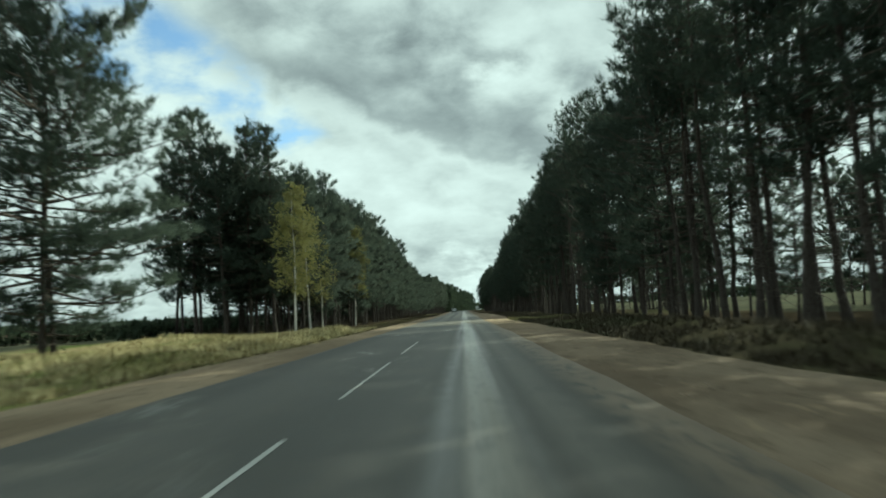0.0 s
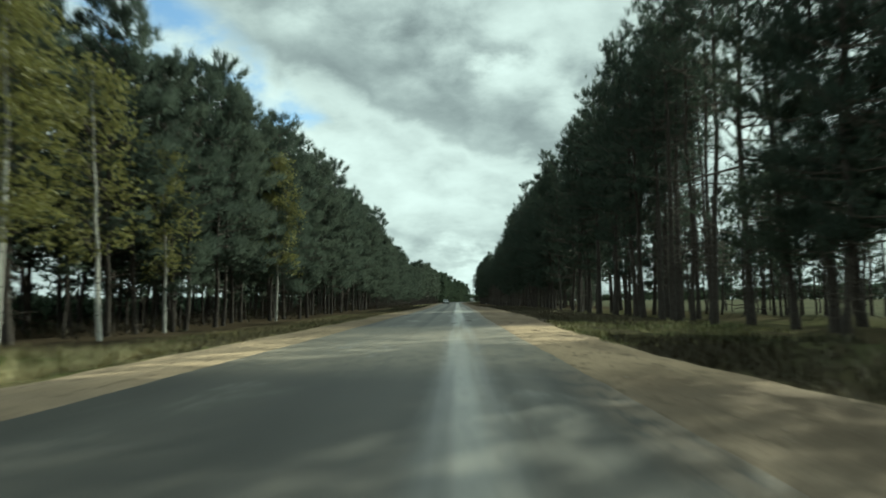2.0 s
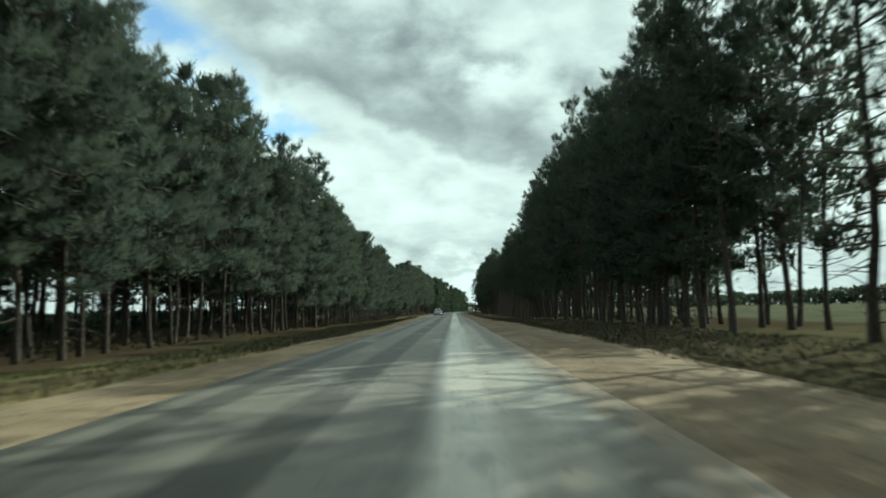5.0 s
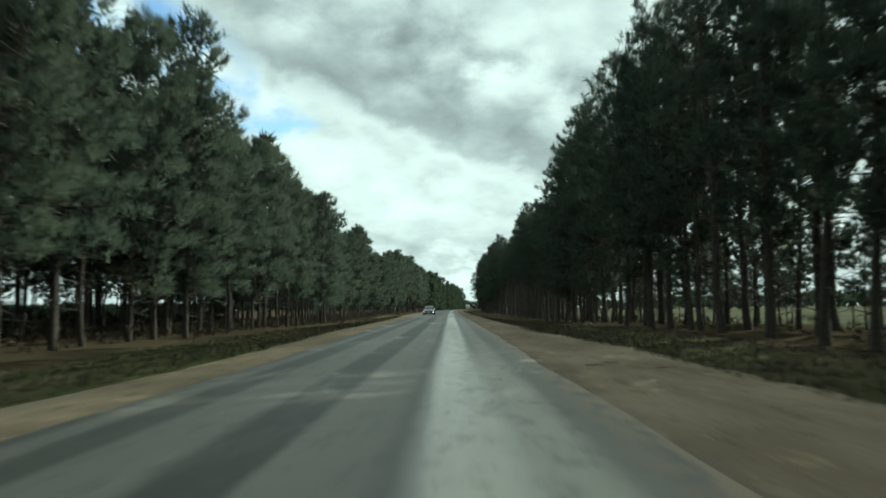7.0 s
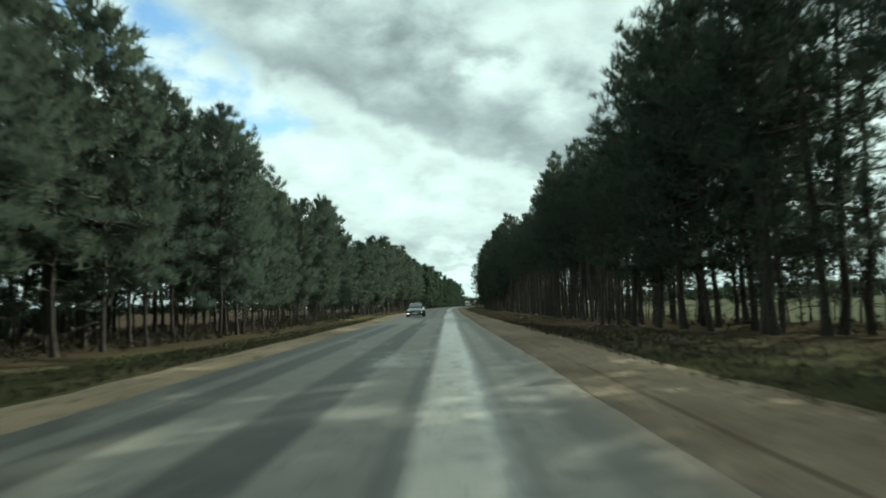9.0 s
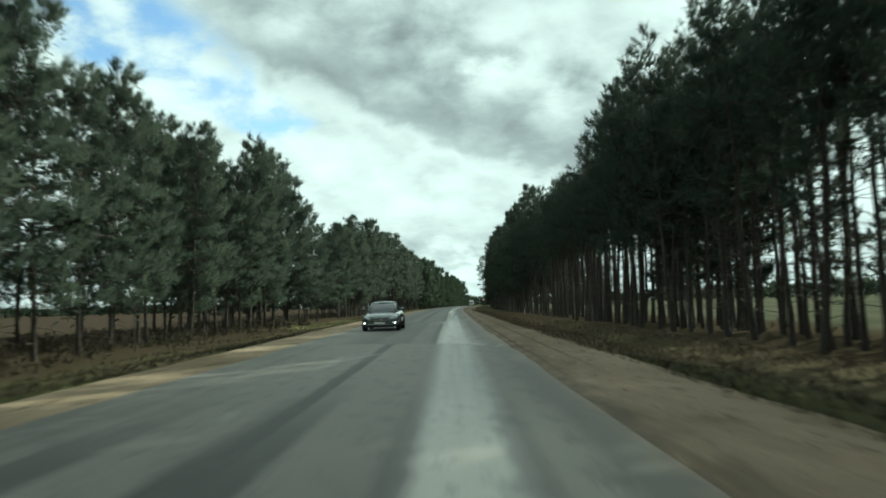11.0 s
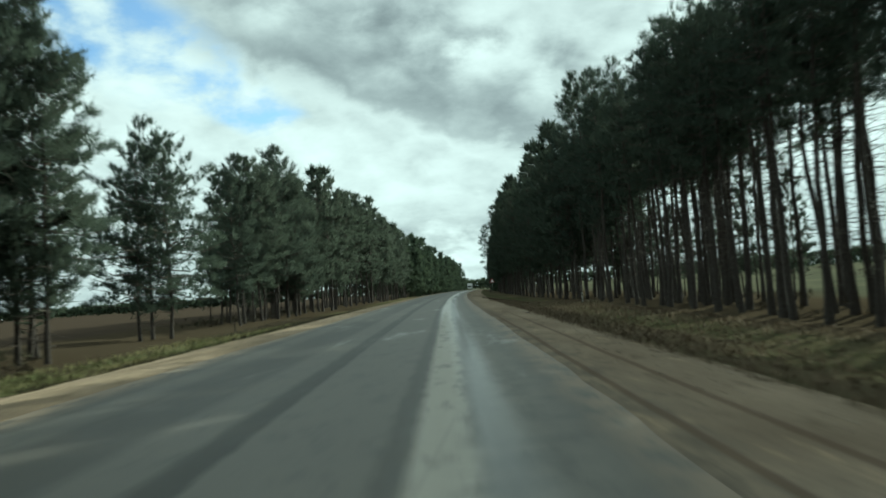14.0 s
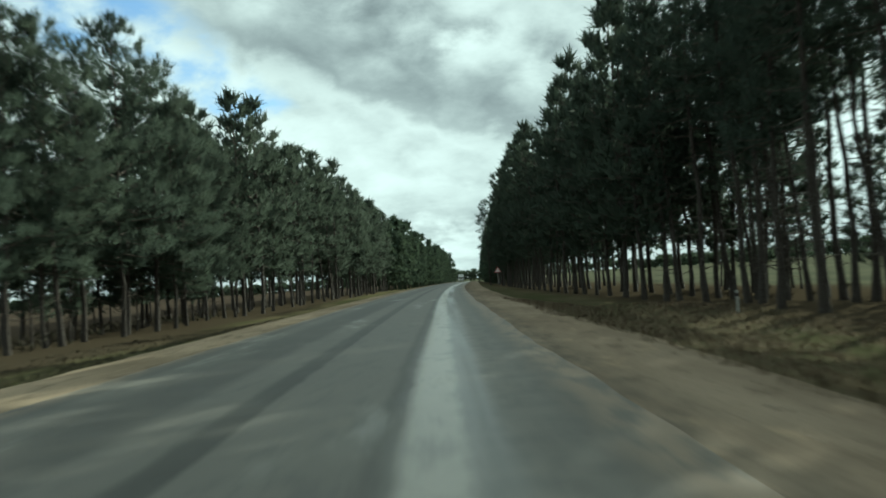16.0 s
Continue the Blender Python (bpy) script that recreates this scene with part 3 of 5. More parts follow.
def birch_meshes(seed, height, spread, leafy=32):
    rng = np.random.RandomState(seed)
    zs = np.linspace(-0.2, height, 10)
    spine = np.stack([rng.normal(0, 0.06, 10).cumsum(), rng.normal(0, 0.06, 10).cumsum(), zs], 1)
    spine[:, :2] -= spine[0, :2]
    trunk, limbs, centres = Tubes(), Tubes(), []
    trunk.add(spine, [0.12 * (1 - 0.9 * max(z, 0) / height) + 0.008 for z in zs], 7)
    for _ in range(95):
        z = height * rng.uniform(0.28, 0.98)
        u = z / height
        p0 = np.array([np.interp(z, zs, spine[:, 0]), np.interp(z, zs, spine[:, 1]), z])
        turn = rng.uniform(0, 2 * math.pi)
        ln = spread * (0.35 + 0.9 * math.sin(math.pi * min(1, u * 0.95)) ** 0.8) * rng.uniform(0.6, 1.1)
        out = np.array([math.cos(turn), math.sin(turn), rng.uniform(0.5, 1.1)])
        mid = p0 + out * ln * 0.5
        tip = mid + np.array([out[0] * ln * 0.4, out[1] * ln * 0.4, -0.05 * ln])
        limbs.add(np.array([p0, mid, tip]), [0.02, 0.012, 0.004], 3)
        for s in rng.uniform(0.3, 1.0, leafy):
            c = (p0 + (mid - p0) * s * 2) if s < 0.5 else (mid + (tip - mid) * (s * 2 - 1))
            centres.append(c + rng.normal(0, 0.22, 3) + np.array([0, 0, -rng.uniform(0, 0.5)]))
    c = np.array(centres)
    v, f = blades(rng, c, np.tile([0, 0, -0.4], (len(c), 1)), 7, 0.16, 0.075, 0.9)
    return trunk.mesh("trunk", M_BIRCH), limbs.mesh("limbs", M_TWIG), mesh_of("leaves", v, f, M_LEAF)


def bend(y):
    """How far the road has swung to the right at y."""
    y = np.asarray(y, float)
    gentle = np.clip(y - 300, 0, 130) ** 2 / 4500
    return gentle + 0.0578 * np.maximum(y - 430, 0) + np.maximum(y - 700, 0) ** 2 / 900


def ground_z(x, y):
    """Height of the ground: crowned road bed, shallow ditches, soft rolls, far dip."""
    x, y = np.asarray(x, float) - bend(np.minimum(y, 760)), np.asarray(y, float)
    z = np.zeros(np.broadcast(x, y).shape)
    right = np.clip((x - 3.5) / 5.0, 0, 1)
    late = np.clip((y - 190) / 60, 0, 1)
    z = z - right * (0.15 + 0.75 * late)
    left = np.clip((-7.0 - x) / 6.0, 0, 1)
    z = z - left * (0.40 + 0.45 * late)
    turf = np.clip((-9.0 - 1.2 * np.clip(1 - y / 45, 0, 1) - x) / 0.8, 0, 1) * np.clip((62 - y) / 6, 0, 1)
    z = z + turf * (0.34 + 0.12 * np.sin(y * 0.6) * np.sin(x * 0.5 + 1) + 0.10 * np.sin(y * 0.23 + 2))
    bank = np.exp(-((x - 9.3) / 1.6) ** 2) * np.clip((66 - y) / 10, 0, 1)
    z = z + bank * 0.55
    z = z + np.clip((np.abs(x + 1.6) - 9) / 10, 0, 1) * 0.18 * np.sin(x * 0.31 + y * 0.17) * np.cos(y * 0.07 - x * 0.11)
    z = z + 0.05 * np.clip((np.abs(x + 1.6) - 5.5) / 3, 0, 1) * np.sin(x * 1.7 + y * 0.9) * np.sin(y * 1.3 - x)
    far = np.clip((y - 385) / 200, 0, 3)
    z = z - 1.2 * far ** 2 * 0.5
    return z


# ---- ground, road and shoulders ----
def sheet(name, xs_at, ys, lift, mat, label, category, skirt=0.0):
    """A strip of ground: xs_at(y) gives the columns at each row; skirt: depth of its turned-down sides."""
    rows = []
    for y in ys:
        xs = np.asarray(xs_at(y), float) + float(bend(min(y, 760)))
        z = ground_z(xs, np.full(len(xs), y)) + lift
        if skirt:
            z[0] -= skirt
            z[-1] -= skirt
        rows.append(np.stack([xs, np.full(len(xs), y), z], 1))
    n = len(rows[0])
    v = np.concatenate(rows)
    i = (np.arange(len(rows) - 1)[:, None] * n + np.arange(n - 1)).ravel()
    f = np.stack([i, i + 1, i + n + 1, i + n], 1)
    ob = new(name, mesh_of(name, v, f, mat, name != "road"))
    return tagged(ob, label, category, kind="structure")


def wave(y, seed, size):
    return size * (noise.noise((y * 0.13, seed, 0.0)) + 0.6 * noise.noise((y * 0.55, seed, 3.0)))


def build_ground():
    near = np.arange(-16, 17, 0.55)
    cols = np.concatenate([[-3000, -1200, -500, -220, -120, -80, -56, -44, -36, -30, -26, -22, -19], near, [18, 20, 23, 27, 32, 40, 52, 70, 100, 180, 420, 1100, 3000]])
    ys = np.concatenate([[-900, -300, -120, -60], np.arange(-30, 350, 1.5), np.arange(352, 520, 6), [540, 580, 640, 700, 760, 840, 1100, 1700, 3000]])
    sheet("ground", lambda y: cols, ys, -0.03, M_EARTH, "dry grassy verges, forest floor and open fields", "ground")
    ys = np.concatenate([np.arange(-40, 345, 0.8), np.arange(346, 760, 5)])

    def kerb_left(y):
        return float(np.interp(y, (0, 45, 65, 90, 112, 160, 185, 235, 260, 280, 300), (-5.3, -5.1, -4.9, -4.8, -4.55, -4.42, -4.85, -5.15, -5.6, -5.75, -5.5))) + wave(y, 1, 0.09)

    def kerb_right(y):
        return float(np.interp(y, (0, 37, 66, 92, 111, 135, 182, 232, 258, 276, 293), (2.36, 2.36, 2.08, 1.95, 2.25, 2.1, 2.0, 1.7, 1.56, 1.62, 1.75))) + wave(y, 2, 0.10)

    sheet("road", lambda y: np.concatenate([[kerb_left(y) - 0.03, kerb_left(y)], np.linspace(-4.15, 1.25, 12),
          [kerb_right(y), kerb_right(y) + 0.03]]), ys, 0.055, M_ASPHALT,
          "worn grey asphalt road with dark tar joints and polished wheel tracks with painted sheen", "road", 0.07)

    def left_edge(y):
        return float(np.interp(y, (0, 45, 75, 93, 105, 150, 165, 182, 195, 237, 254, 266, 290, 302), (-9.0, -7.5, -7.2, -6.8, -7.1, -6.1, -5.95, -6.6, -6.4, -6.9, -8.0, -9.0, -9.6, -8.5))) + wave(y, 5, 0.30)

    def right_edge(y):
        return float(np.interp(y, (0, 45, 64, 80, 93, 165, 179, 240, 259, 300), (6.2, 5.4, 4.7, 5.3, 6.2, 6.0, 4.8, 4.2, 4.0, 4.1))) + wave(y, 7, 0.32)

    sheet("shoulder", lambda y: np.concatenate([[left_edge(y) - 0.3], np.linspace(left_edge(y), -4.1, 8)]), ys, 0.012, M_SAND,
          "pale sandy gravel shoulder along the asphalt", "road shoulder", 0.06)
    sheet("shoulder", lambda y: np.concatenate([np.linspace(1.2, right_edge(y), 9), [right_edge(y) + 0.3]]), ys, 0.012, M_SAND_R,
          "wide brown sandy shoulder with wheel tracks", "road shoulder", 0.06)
    return left_edge, right_edge


LEFT_EDGE, RIGHT_EDGE = build_ground()

M_PAINT = plain("worn_white_paint", (0.40, 0.40, 0.38), 0.7, 0.3)
ROAD = bpy.data.objects["road"]
for y0, y1 in ((-9.8, -3.0), (0.4, 7.3), (10.6, 17.8), (21.0, 28.6)):
    bm = bmesh.new()
    rng = random.Random(int(y0 * 10))
    k = 14
    low = [bm.verts.new((-2.005 + rng.uniform(-0.008, 0.008), y0 + (y1 - y0) * i / k, 0.061)) for i in range(k + 1)]
    high = [bm.verts.new((-1.94 + rng.uniform(-0.008, 0.008), y0 + (y1 - y0) * i / k, 0.061)) for i in range(k + 1)]
    for i in range(k):
        bm.faces.new((low[i], high[i], high[i + 1], low[i + 1]))
    part("lane_dash", bm, M_PAINT, ROAD, "worn white painted centre dash")


# ---- pines ----
NEAR = [
    pine_meshes(11, 21.0, 4.2, 3.0, 3.1, 9, 0.60, 0.052, dead=18),
    pine_meshes(12, 20.0, 3.4, 3.3, 3.0, 9, 0.60, 0.052, dead=16),
    pine_meshes(13, 22.0, 5.6, 2.9, 3.1, 9, 0.60, 0.052, dead=24),
    pine_meshes(14, 20.5, 3.0, 3.4, 2.9, 9, 0.60, 0.052, dead=14),
]
TALL = [
    pine_meshes(21, 20.5, 7.6, 2.2, 2.7, 9, 0.60, 0.052, dead=34, stout=0.0078, core=4),
    pine_meshes(22, 19.5, 6.6, 2.3, 2.7, 9, 0.60, 0.052, dead=36, stout=0.0074, core=4),
    pine_meshes(23, 21.0, 8.6, 2.1, 2.7, 9, 0.60, 0.052, dead=38, stout=0.0076, core=4),
]
THIN = [
    pine_meshes(24, 20.5, 10.4, 2.3, 2.3, 9, 0.60, 0.052, dead=44, stout=0.0092, lean=0.03, core=3),
    pine_meshes(25, 20.0, 11.2, 2.4, 2.2, 9, 0.60, 0.052, dead=46, stout=0.0088, lean=0.03, core=3),
    pine_meshes(26, 21.0, 9.8, 2.5, 2.3, 9, 0.60, 0.052, dead=40, stout=0.0092, core=3),
]
AIRY = [
    pine_meshes(27, 21.0, 13.8, 2.7, 2.2, 9, 0.60, 0.052, dead=90, stout=0.0078, lean=0.03, core=3),
    pine_meshes(28, 20.2, 13.4, 2.7, 2.1, 9, 0.60, 0.052, dead=95, stout=0.0074, lean=0.04, core=3),
]
OPEN = [
    pine_meshes(71, 21.0, 7.4, 2.7, 2.3, 9, 0.60, 0.052, dead=46, core=3),
    pine_meshes(72, 20.0, 6.2, 2.9, 2.2, 9, 0.60, 0.052, dead=46, core=3),
    pine_meshes(73, 21.5, 8.2, 2.6, 2.3, 9, 0.60, 0.052, dead=46, core=3),
]
SNAG = [pine_meshes(45, 19.5, 3.0, 4.4, 0.7, 9, 0.60, 0.052, dead=34, lean=0.12, core=0)]
EDGE = [
    pine_meshes(31, 17.0, 3.6, 3.1, 3.9, 9, 0.60, 0.052, dead=8, core=4),
    pine_meshes(32, 18.0, 2.8, 3.2, 3.9, 9, 0.60, 0.052, dead=8, core=4),
    pine_meshes(33, 16.5, 4.2, 2.9, 3.9, 9, 0.60, 0.052, dead=12, core=4),
]
SPARSE = [
    pine_meshes(41, 17.0, 3.0, 3.6, 2.2, 10, 0.60, 0.052, dead=18, core=3),
    pine_meshes(42, 18.5, 4.4, 3.6, 1.9, 10, 0.60, 0.052, dead=22, lean=0.08, core=3),
]
BROAD = [
    pine_meshes(43, 18.5, 1.3, 6.6, 2.9, 12, 0.60, 0.055, dead=8, core=6),
    pine_meshes(44, 17.0, 3.0, 5.6, 2.7, 12, 0.60, 0.055, dead=10, core=8),
]
BACK = [
    pine_meshes(51, 20.0, 4.0, 2.9, 1.15, 5, 0.98, 0.22, dead=4, sides=5, core=2),
    pine_meshes(52, 18.5, 3.2, 2.9, 1.15, 5, 0.98, 0.22, dead=4, sides=5, core=2),
    pine_meshes(53, 19.5, 6.5, 2.6, 1.15, 5, 0.98, 0.22, dead=10, sides=5, stout=0.0078, core=2),
]
LABELS = {
    "near": "tall Scots pine with dark green crown at the roadside",
    "tall": "slender plantation pine with long bare trunk and high crown",
    "edge": "bushy pine with low dense foliage over a short bare stem",
    "sparse": "open-crowned pine with visible limbs and dead lower branches",
    "thin": "slender thin-crowned pine with many dead side twigs",
    "open": "tall straight pine with dark trunk and broken crown",
    "airy": "tall bare-stemmed pine with airy see-through crown",
    "snag": "half-dead leaning pine with bare crooked branches",
    "broad": "broad lone pine with long drooping green branches",
}
KINDS = {"near": NEAR, "tall": TALL, "edge": EDGE, "sparse": SPARSE, "broad": BROAD, "thin": THIN, "open": OPEN, "airy": AIRY, "snag": SNAG, "back": BACK}
MASTERS = {}
TREE_RNG = random.Random(5)
REAR = []


def plant(kind, x, y, scale=1.0, which=None, rear=False):
    """One pine of a kind on the ground; x counts from the line of the road. The rear ones are gathered."""
    x = x + float(bend(y))
    z = float(ground_z(x, y))
    m = pose(x, y, z, TREE_RNG.uniform(-1.5, 1.5), TREE_RNG.uniform(-1.5, 1.5), TREE_RNG.uniform(0, 360))
    f = scale * TREE_RNG.uniform(0.9, 1.1)
    pick = which if which is not None else TREE_RNG.randrange(len(KINDS[kind]))
    key = (kind, pick)
    if kind == "back" or rear:
        REAR.append((key, m @ Matrix.Scale(f, 4)))
        return None
    if key not in MASTERS:
        ob = MASTERS[key] = tree_thing("pine_tree", KINDS[kind][pick], LABELS[kind], "tree", "pines along the road")
        ob.matrix_basis = m
    else:
        ob = copy_thing(MASTERS[key], m)
    ob.scale = (f, f, f * TREE_RNG.uniform(0.95, 1.05))
    return ob


def row(kind, x, y0, y1, step, scale=1.0, wobble=0.8, skip=()):
    y = y0
    while y < y1:
        if not any(a < y < b for a, b in skip):
            plant(kind, x + TREE_RNG.uniform(-wobble, wobble), y + TREE_RNG.uniform(-0.5, 0.5) * step * 0.7, scale, rear=x > 17.5 or x < -20.9)
        y += step


def plant_all():
    # right-hand belt
    row("open", 14.7, 10.5, 33, 3.6, 1.1, 0.5)
    row("near", 15.0, 13.0, 31, 7.2, 1.08, 0.5)
    row("thin", 14.6, 33.5, 45, 2.5, 1.08, 0.5)
    row("edge", 17.8, 38, 62, 3.0, 0.52, 0.6)
    row("open", 17.9, 36, 46, 4.6, 1.05, 0.5)
    row("airy", 17.6, 47, 60, 3.8, 1.08, 0.5)
    for x, y, kind, f in ((14.8, 71.8, "near", 1.0), (18.2, 72.6, "near", 1.0), (15.0, 76.8, "snag", 1.1), (14.2, 44.6, "sparse", 1.1), (15.8, 287.2, "thin", 0.84)):
        plant(kind, x, y, f)
    row("sparse", 14.6, 46, 61, 4.3, 1.18)
    row("open", 18.2, 12, 34, 4.4, 1.08)
    row("back", 35.0, 12, 66, 3.2, 0.60)
    row("back", 38.0, 12, 70, 3.4, 0.66)
    row("back", 15.0, -40, 4, 5.4, 1.1)
    for x, y, kind, f in ((14.5, 62.8, "sparse", 1.15), (13.9, 66.4, "near", 1.0), (15.0, 69.0, "near", 1.0), (17.8, 68.0, "near", 1.05),
                          (14.3, 96.5, "near", 1.05), (15.2, 99.0, "sparse", 1.15), (14.0, 102.4, "open", 1.0), (14.8, 106.0, "thin", 1.05), (15.6, 104.0, "near", 0.98), (16.0, 92.5, "open", 0.9), (16.4, 96.2, "open", 0.9), (16.4, 108.4, "edge", 1.08), (14.2, 110.2, "thin", 1.05), (14.8, 113.6, "near", 1.0), (18.6, 117.2, "thin", 1.0), (15.6, 124.6, "thin", 0.98), (18.2, 122.0, "open", 1.0),
                          (18.6, 101.0, "open", 1.0), (19.0, 108.0, "thin", 1.02), (14.6, 117.6, "thin", 1.0), (14.0, 120.6, "sparse", 1.15), (14.7, 122.4, "thin", 1.05), (17.4, 112.0, "thin", 1.0), (16.8, 116.2, "thin", 1.05), (18.6, 119.6, "thin", 1.0), (16.6, 105.5, "thin", 1.0), (14.4, 121.6, "open", 1.0), (15.8, 118.0, "near", 0.95), (17.6, 20.6, "open", 1.05), (18.4, 27.0, "open", 1.05)):
        plant(kind, x, y, f)
    row("airy", 14.3, 78.6, 87, 2.3, 1.08, 0.6)
    row("thin", 14.4, 87.4, 96, 2.4, 0.99, 0.5)
    row("airy", 17.6, 88, 96, 3.0, 1.05, 0.5)
    row("airy", 16.8, 94.5, 100, 3.0, 1.05, 0.8)
    row("back", 20.4, 102, 118, 3.2, 0.46)
    row("back", 23.4, 104, 118, 3.2, 0.52)
    row("open", 24.6, 76, 104, 3.6, 0.66)
    row("thin", 27.6, 78, 106, 3.2, 0.62)
    row("airy", 30.4, 80, 106, 3.4, 0.58)
    row("back", 30.0, 96, 126, 3.4, 0.42)
    row("back", 33.0, 98, 128, 3.6, 0.42)
    row("back", 24.5, 168, 240, 3.2, 0.42)
    row("back", 27.0, 174, 240, 3.6, 0.36)
    plant("snag", 14.3, 126.4, 1.08, 0)
    row("near", 14.8, 138.6, 174, 3.4, 1.02, 0.6)
    row("open", 14.8, 175, 183, 3.6, 1.04, 0.6)
    row("near", 14.8, 184.6, 196, 3.4, 1.02, 0.6)
    row("near", 17.4, 140, 172, 4.6, 1.04)
    row("open", 17.4, 174, 189, 5.0, 1.04)
    row("open", 17.4, 190, 218, 3.7, 1.04)
    row("near", 14.2, 197.5, 218, 7.0, 1.06, 0.6)
    row("open", 14.4, 200.8, 218, 7.0, 1.06, 0.6)
    row("near", 14.2, 219, 236, 3.4, 1.02, 0.6)
    row("near", 17.4, 219, 240, 4.8, 1.04)
    row("back", 20.8, 140, 200, 4.6, 1.02)
    row("back", 20.8, 219, 240, 4.6, 1.02)
    row("tall", 14.8, 238, 262, 2.8, 0.88, 0.5)
    row("tall", 14.8, 263, 286, 2.3, 0.98, 0.5)
    row("thin", 14.8, 287, 322, 2.0, 0.82, 0.5)
    row("tall", 14.2, 323, 345, 3.1, 0.97, 0.5)
    row("airy", 16.8, 240, 262, 2.6, 0.86)
    row("thin", 18.4, 240, 290, 2.9, 0.88)
    row("thin", 20.4, 241, 290, 3.1, 0.86)
    row("tall", 17.0, 263, 284, 3.0, 0.92)
    row("thin", 17.0, 313, 336, 3.0, 0.86)
    row("back", 19.2, 262, 280, 3.6, 0.84)
    row("thin", 16.6, 287, 318, 2.4, 0.84)
    row("thin", 18.0, 300, 322, 2.5, 0.84)
    row("airy", 19.4, 290, 314, 2.6, 0.84)
    row("thin", 19.4, 315, 342, 2.8, 0.86)
    row("back", 22.6, 316, 362, 3.2, 0.44)
    row("tall", 17.2, 338, 347, 2.8, 0.92)
    row("thin", 19.6, 343, 354, 2.8, 0.9)
    row("back", 21.4, 262, 278, 4.0, 0.84)
    row("back", 23.8, 278, 297, 2.2, 0.58)
    row("back", 23.0, 246, 262, 3.0, 0.40)
    for k in range(22):
        ease = min(1.0, k / 18)
        plant("back", 13.6 - 4.0 * ease, 347 + 4.0 * k, 0.97)
        plant("back", 17.2 - 4.0 * ease, 348 + 4.0 * k, 0.97)
        plant("back", 20.6 - 4.0 * ease, 346 + 4.0 * k, 0.97)
    for x in (9.6, 13.0, 16.8):
        row("back", x, 434, 485, 4.2, 0.92)
    plant("tall", 6.4, 436, 0.76)
    # left-hand belt
    TREE_RNG.seed(77)
    plant("broad", -19.4, 31.0, 0.94, 0)
    plant("broad", -20.2, 33.2, 0.92, 0)
    plant("sparse", -22.6, 30.4, 1.0)
    for x, y, f in ((-24.0, 68.2, 1.06), (-22.2, 70.5, 1.06), (-27.4, 69.5, 1.06), (-19.6, 71.0, 0.95), (-29.8, 72.0, 0.84)):
        plant("near", x, y, f)
    for x, y, f in ((-28.5, 73.5, 1.25), (-32.0, 75.5, 1.2), (-25.4, 73.5, 1.28), (-22.6, 74.2, 1.25)):
        plant("edge", x, y, f)
    row("back", -31.0, 84, 244, 3.2, 0.45)
    row("back", -19.4, 75, 112, 3.0, 0.48)
    row("back", -23.0, 172, 246, 2.8, 0.46)
    row("edge", -17.4, 75.5, 130, 3.3, 1.02, 0.7)
    row("edge", -17.2, 131, 186, 3.2, 1.05, 0.7)
    row("edge", -17.2, 187, 240, 3.3, 0.93, 0.7)
    row("edge", -21.0, 74, 130, 4.6, 1.10)
    row("back", -20.8, 131, 246, 4.2, 0.98)
    row("back", -24.5, 76, 244, 4.6, 0.98)
    row("back", -28.0, 80, 240, 5.0, 0.98)
    row("edge", -20.6, 244, 284, 3.5, 0.93, 1.0)
    row("edge", -20.6, 285, 308, 2.9, 1.08, 1.0)
    row("edge", -22.4, 285, 307, 3.2, 0.60, 0.8)
    row("edge", -24.0, 244, 307, 4.6, 0.96, 1.0)
    row("back", -27.5, 280, 303, 4.0, 1.0)
    plant("edge", -21.2, 305.0, 0.98)
    plant("edge", -18.9, 302.6, 0.98)
    plant("near", -21.8, 320.6, 0.82)
    plant("broad", -20.2, 320, 0.84, 1)
    plant("broad", -21.6, 318.2, 0.82, 1)
    row("edge", -19.6, 333, 339, 2.8, 0.88)
    row("edge", -19.8, 340, 352, 2.8, 1.03)
    row("edge", -19.6, 353, 368, 2.8, 0.88)
    row("edge", -23.4, 341, 368, 3.2, 0.90)
    row("back", -27.0, 347, 368, 3.4, 0.5)
    row("back", -21.6, 339, 368, 2.6, 0.42)
    row("back", -26.5, 286, 302, 3.2, 0.4)
    for x in (-19.5, -23.5, -27.0):
        row("back", x, 370, 485, 4.4, 1.0)


plant_all()


def gather_rear(name, label):
    """All rear-row pines as one mesh of stems, twigs and needles."""
    raw = {}
    for kind, pick in sorted({key for key, _ in REAR}):
        sets = raw[kind, pick] = []
        for me in KINDS[kind][pick]:
            v = np.empty(len(me.vertices) * 3)
            me.vertices.foreach_get("co", v)
            sets.append((v.reshape(-1, 3), np.array([tuple(p.vertices) for p in me.polygons]), NORMALS.get(me.name)))
    verts, faces, mats, turned, base = [], [], [], [], 0
    for pick, m in REAR:
        a = np.array(m)
        for slot, (v, f, way) in enumerate(raw[pick]):
            turned.append(way @ a[:3, :3].T if slot == 2 else np.zeros_like(v))
            verts.append(v @ a[:3, :3].T + a[:3, 3])
            faces += (f + base).tolist()
            mats += [slot] * len(f)
            base += len(v)
    me = mesh_of(name, np.concatenate(verts), faces, M_BARK)
    me.materials.append(M_TWIG)
    me.materials.append(M_NEEDLE)
    me.polygons.foreach_set("material_index", mats)
    turned = np.concatenate(turned)
    set_normals(me, turned / (np.linalg.norm(turned, axis=1, keepdims=True) + 1e-9))
    tagged(new(name, me), label, "wood", kind="stuff")


gather_rear("pine_wood", "rear rows of dark pines behind the roadside trees")


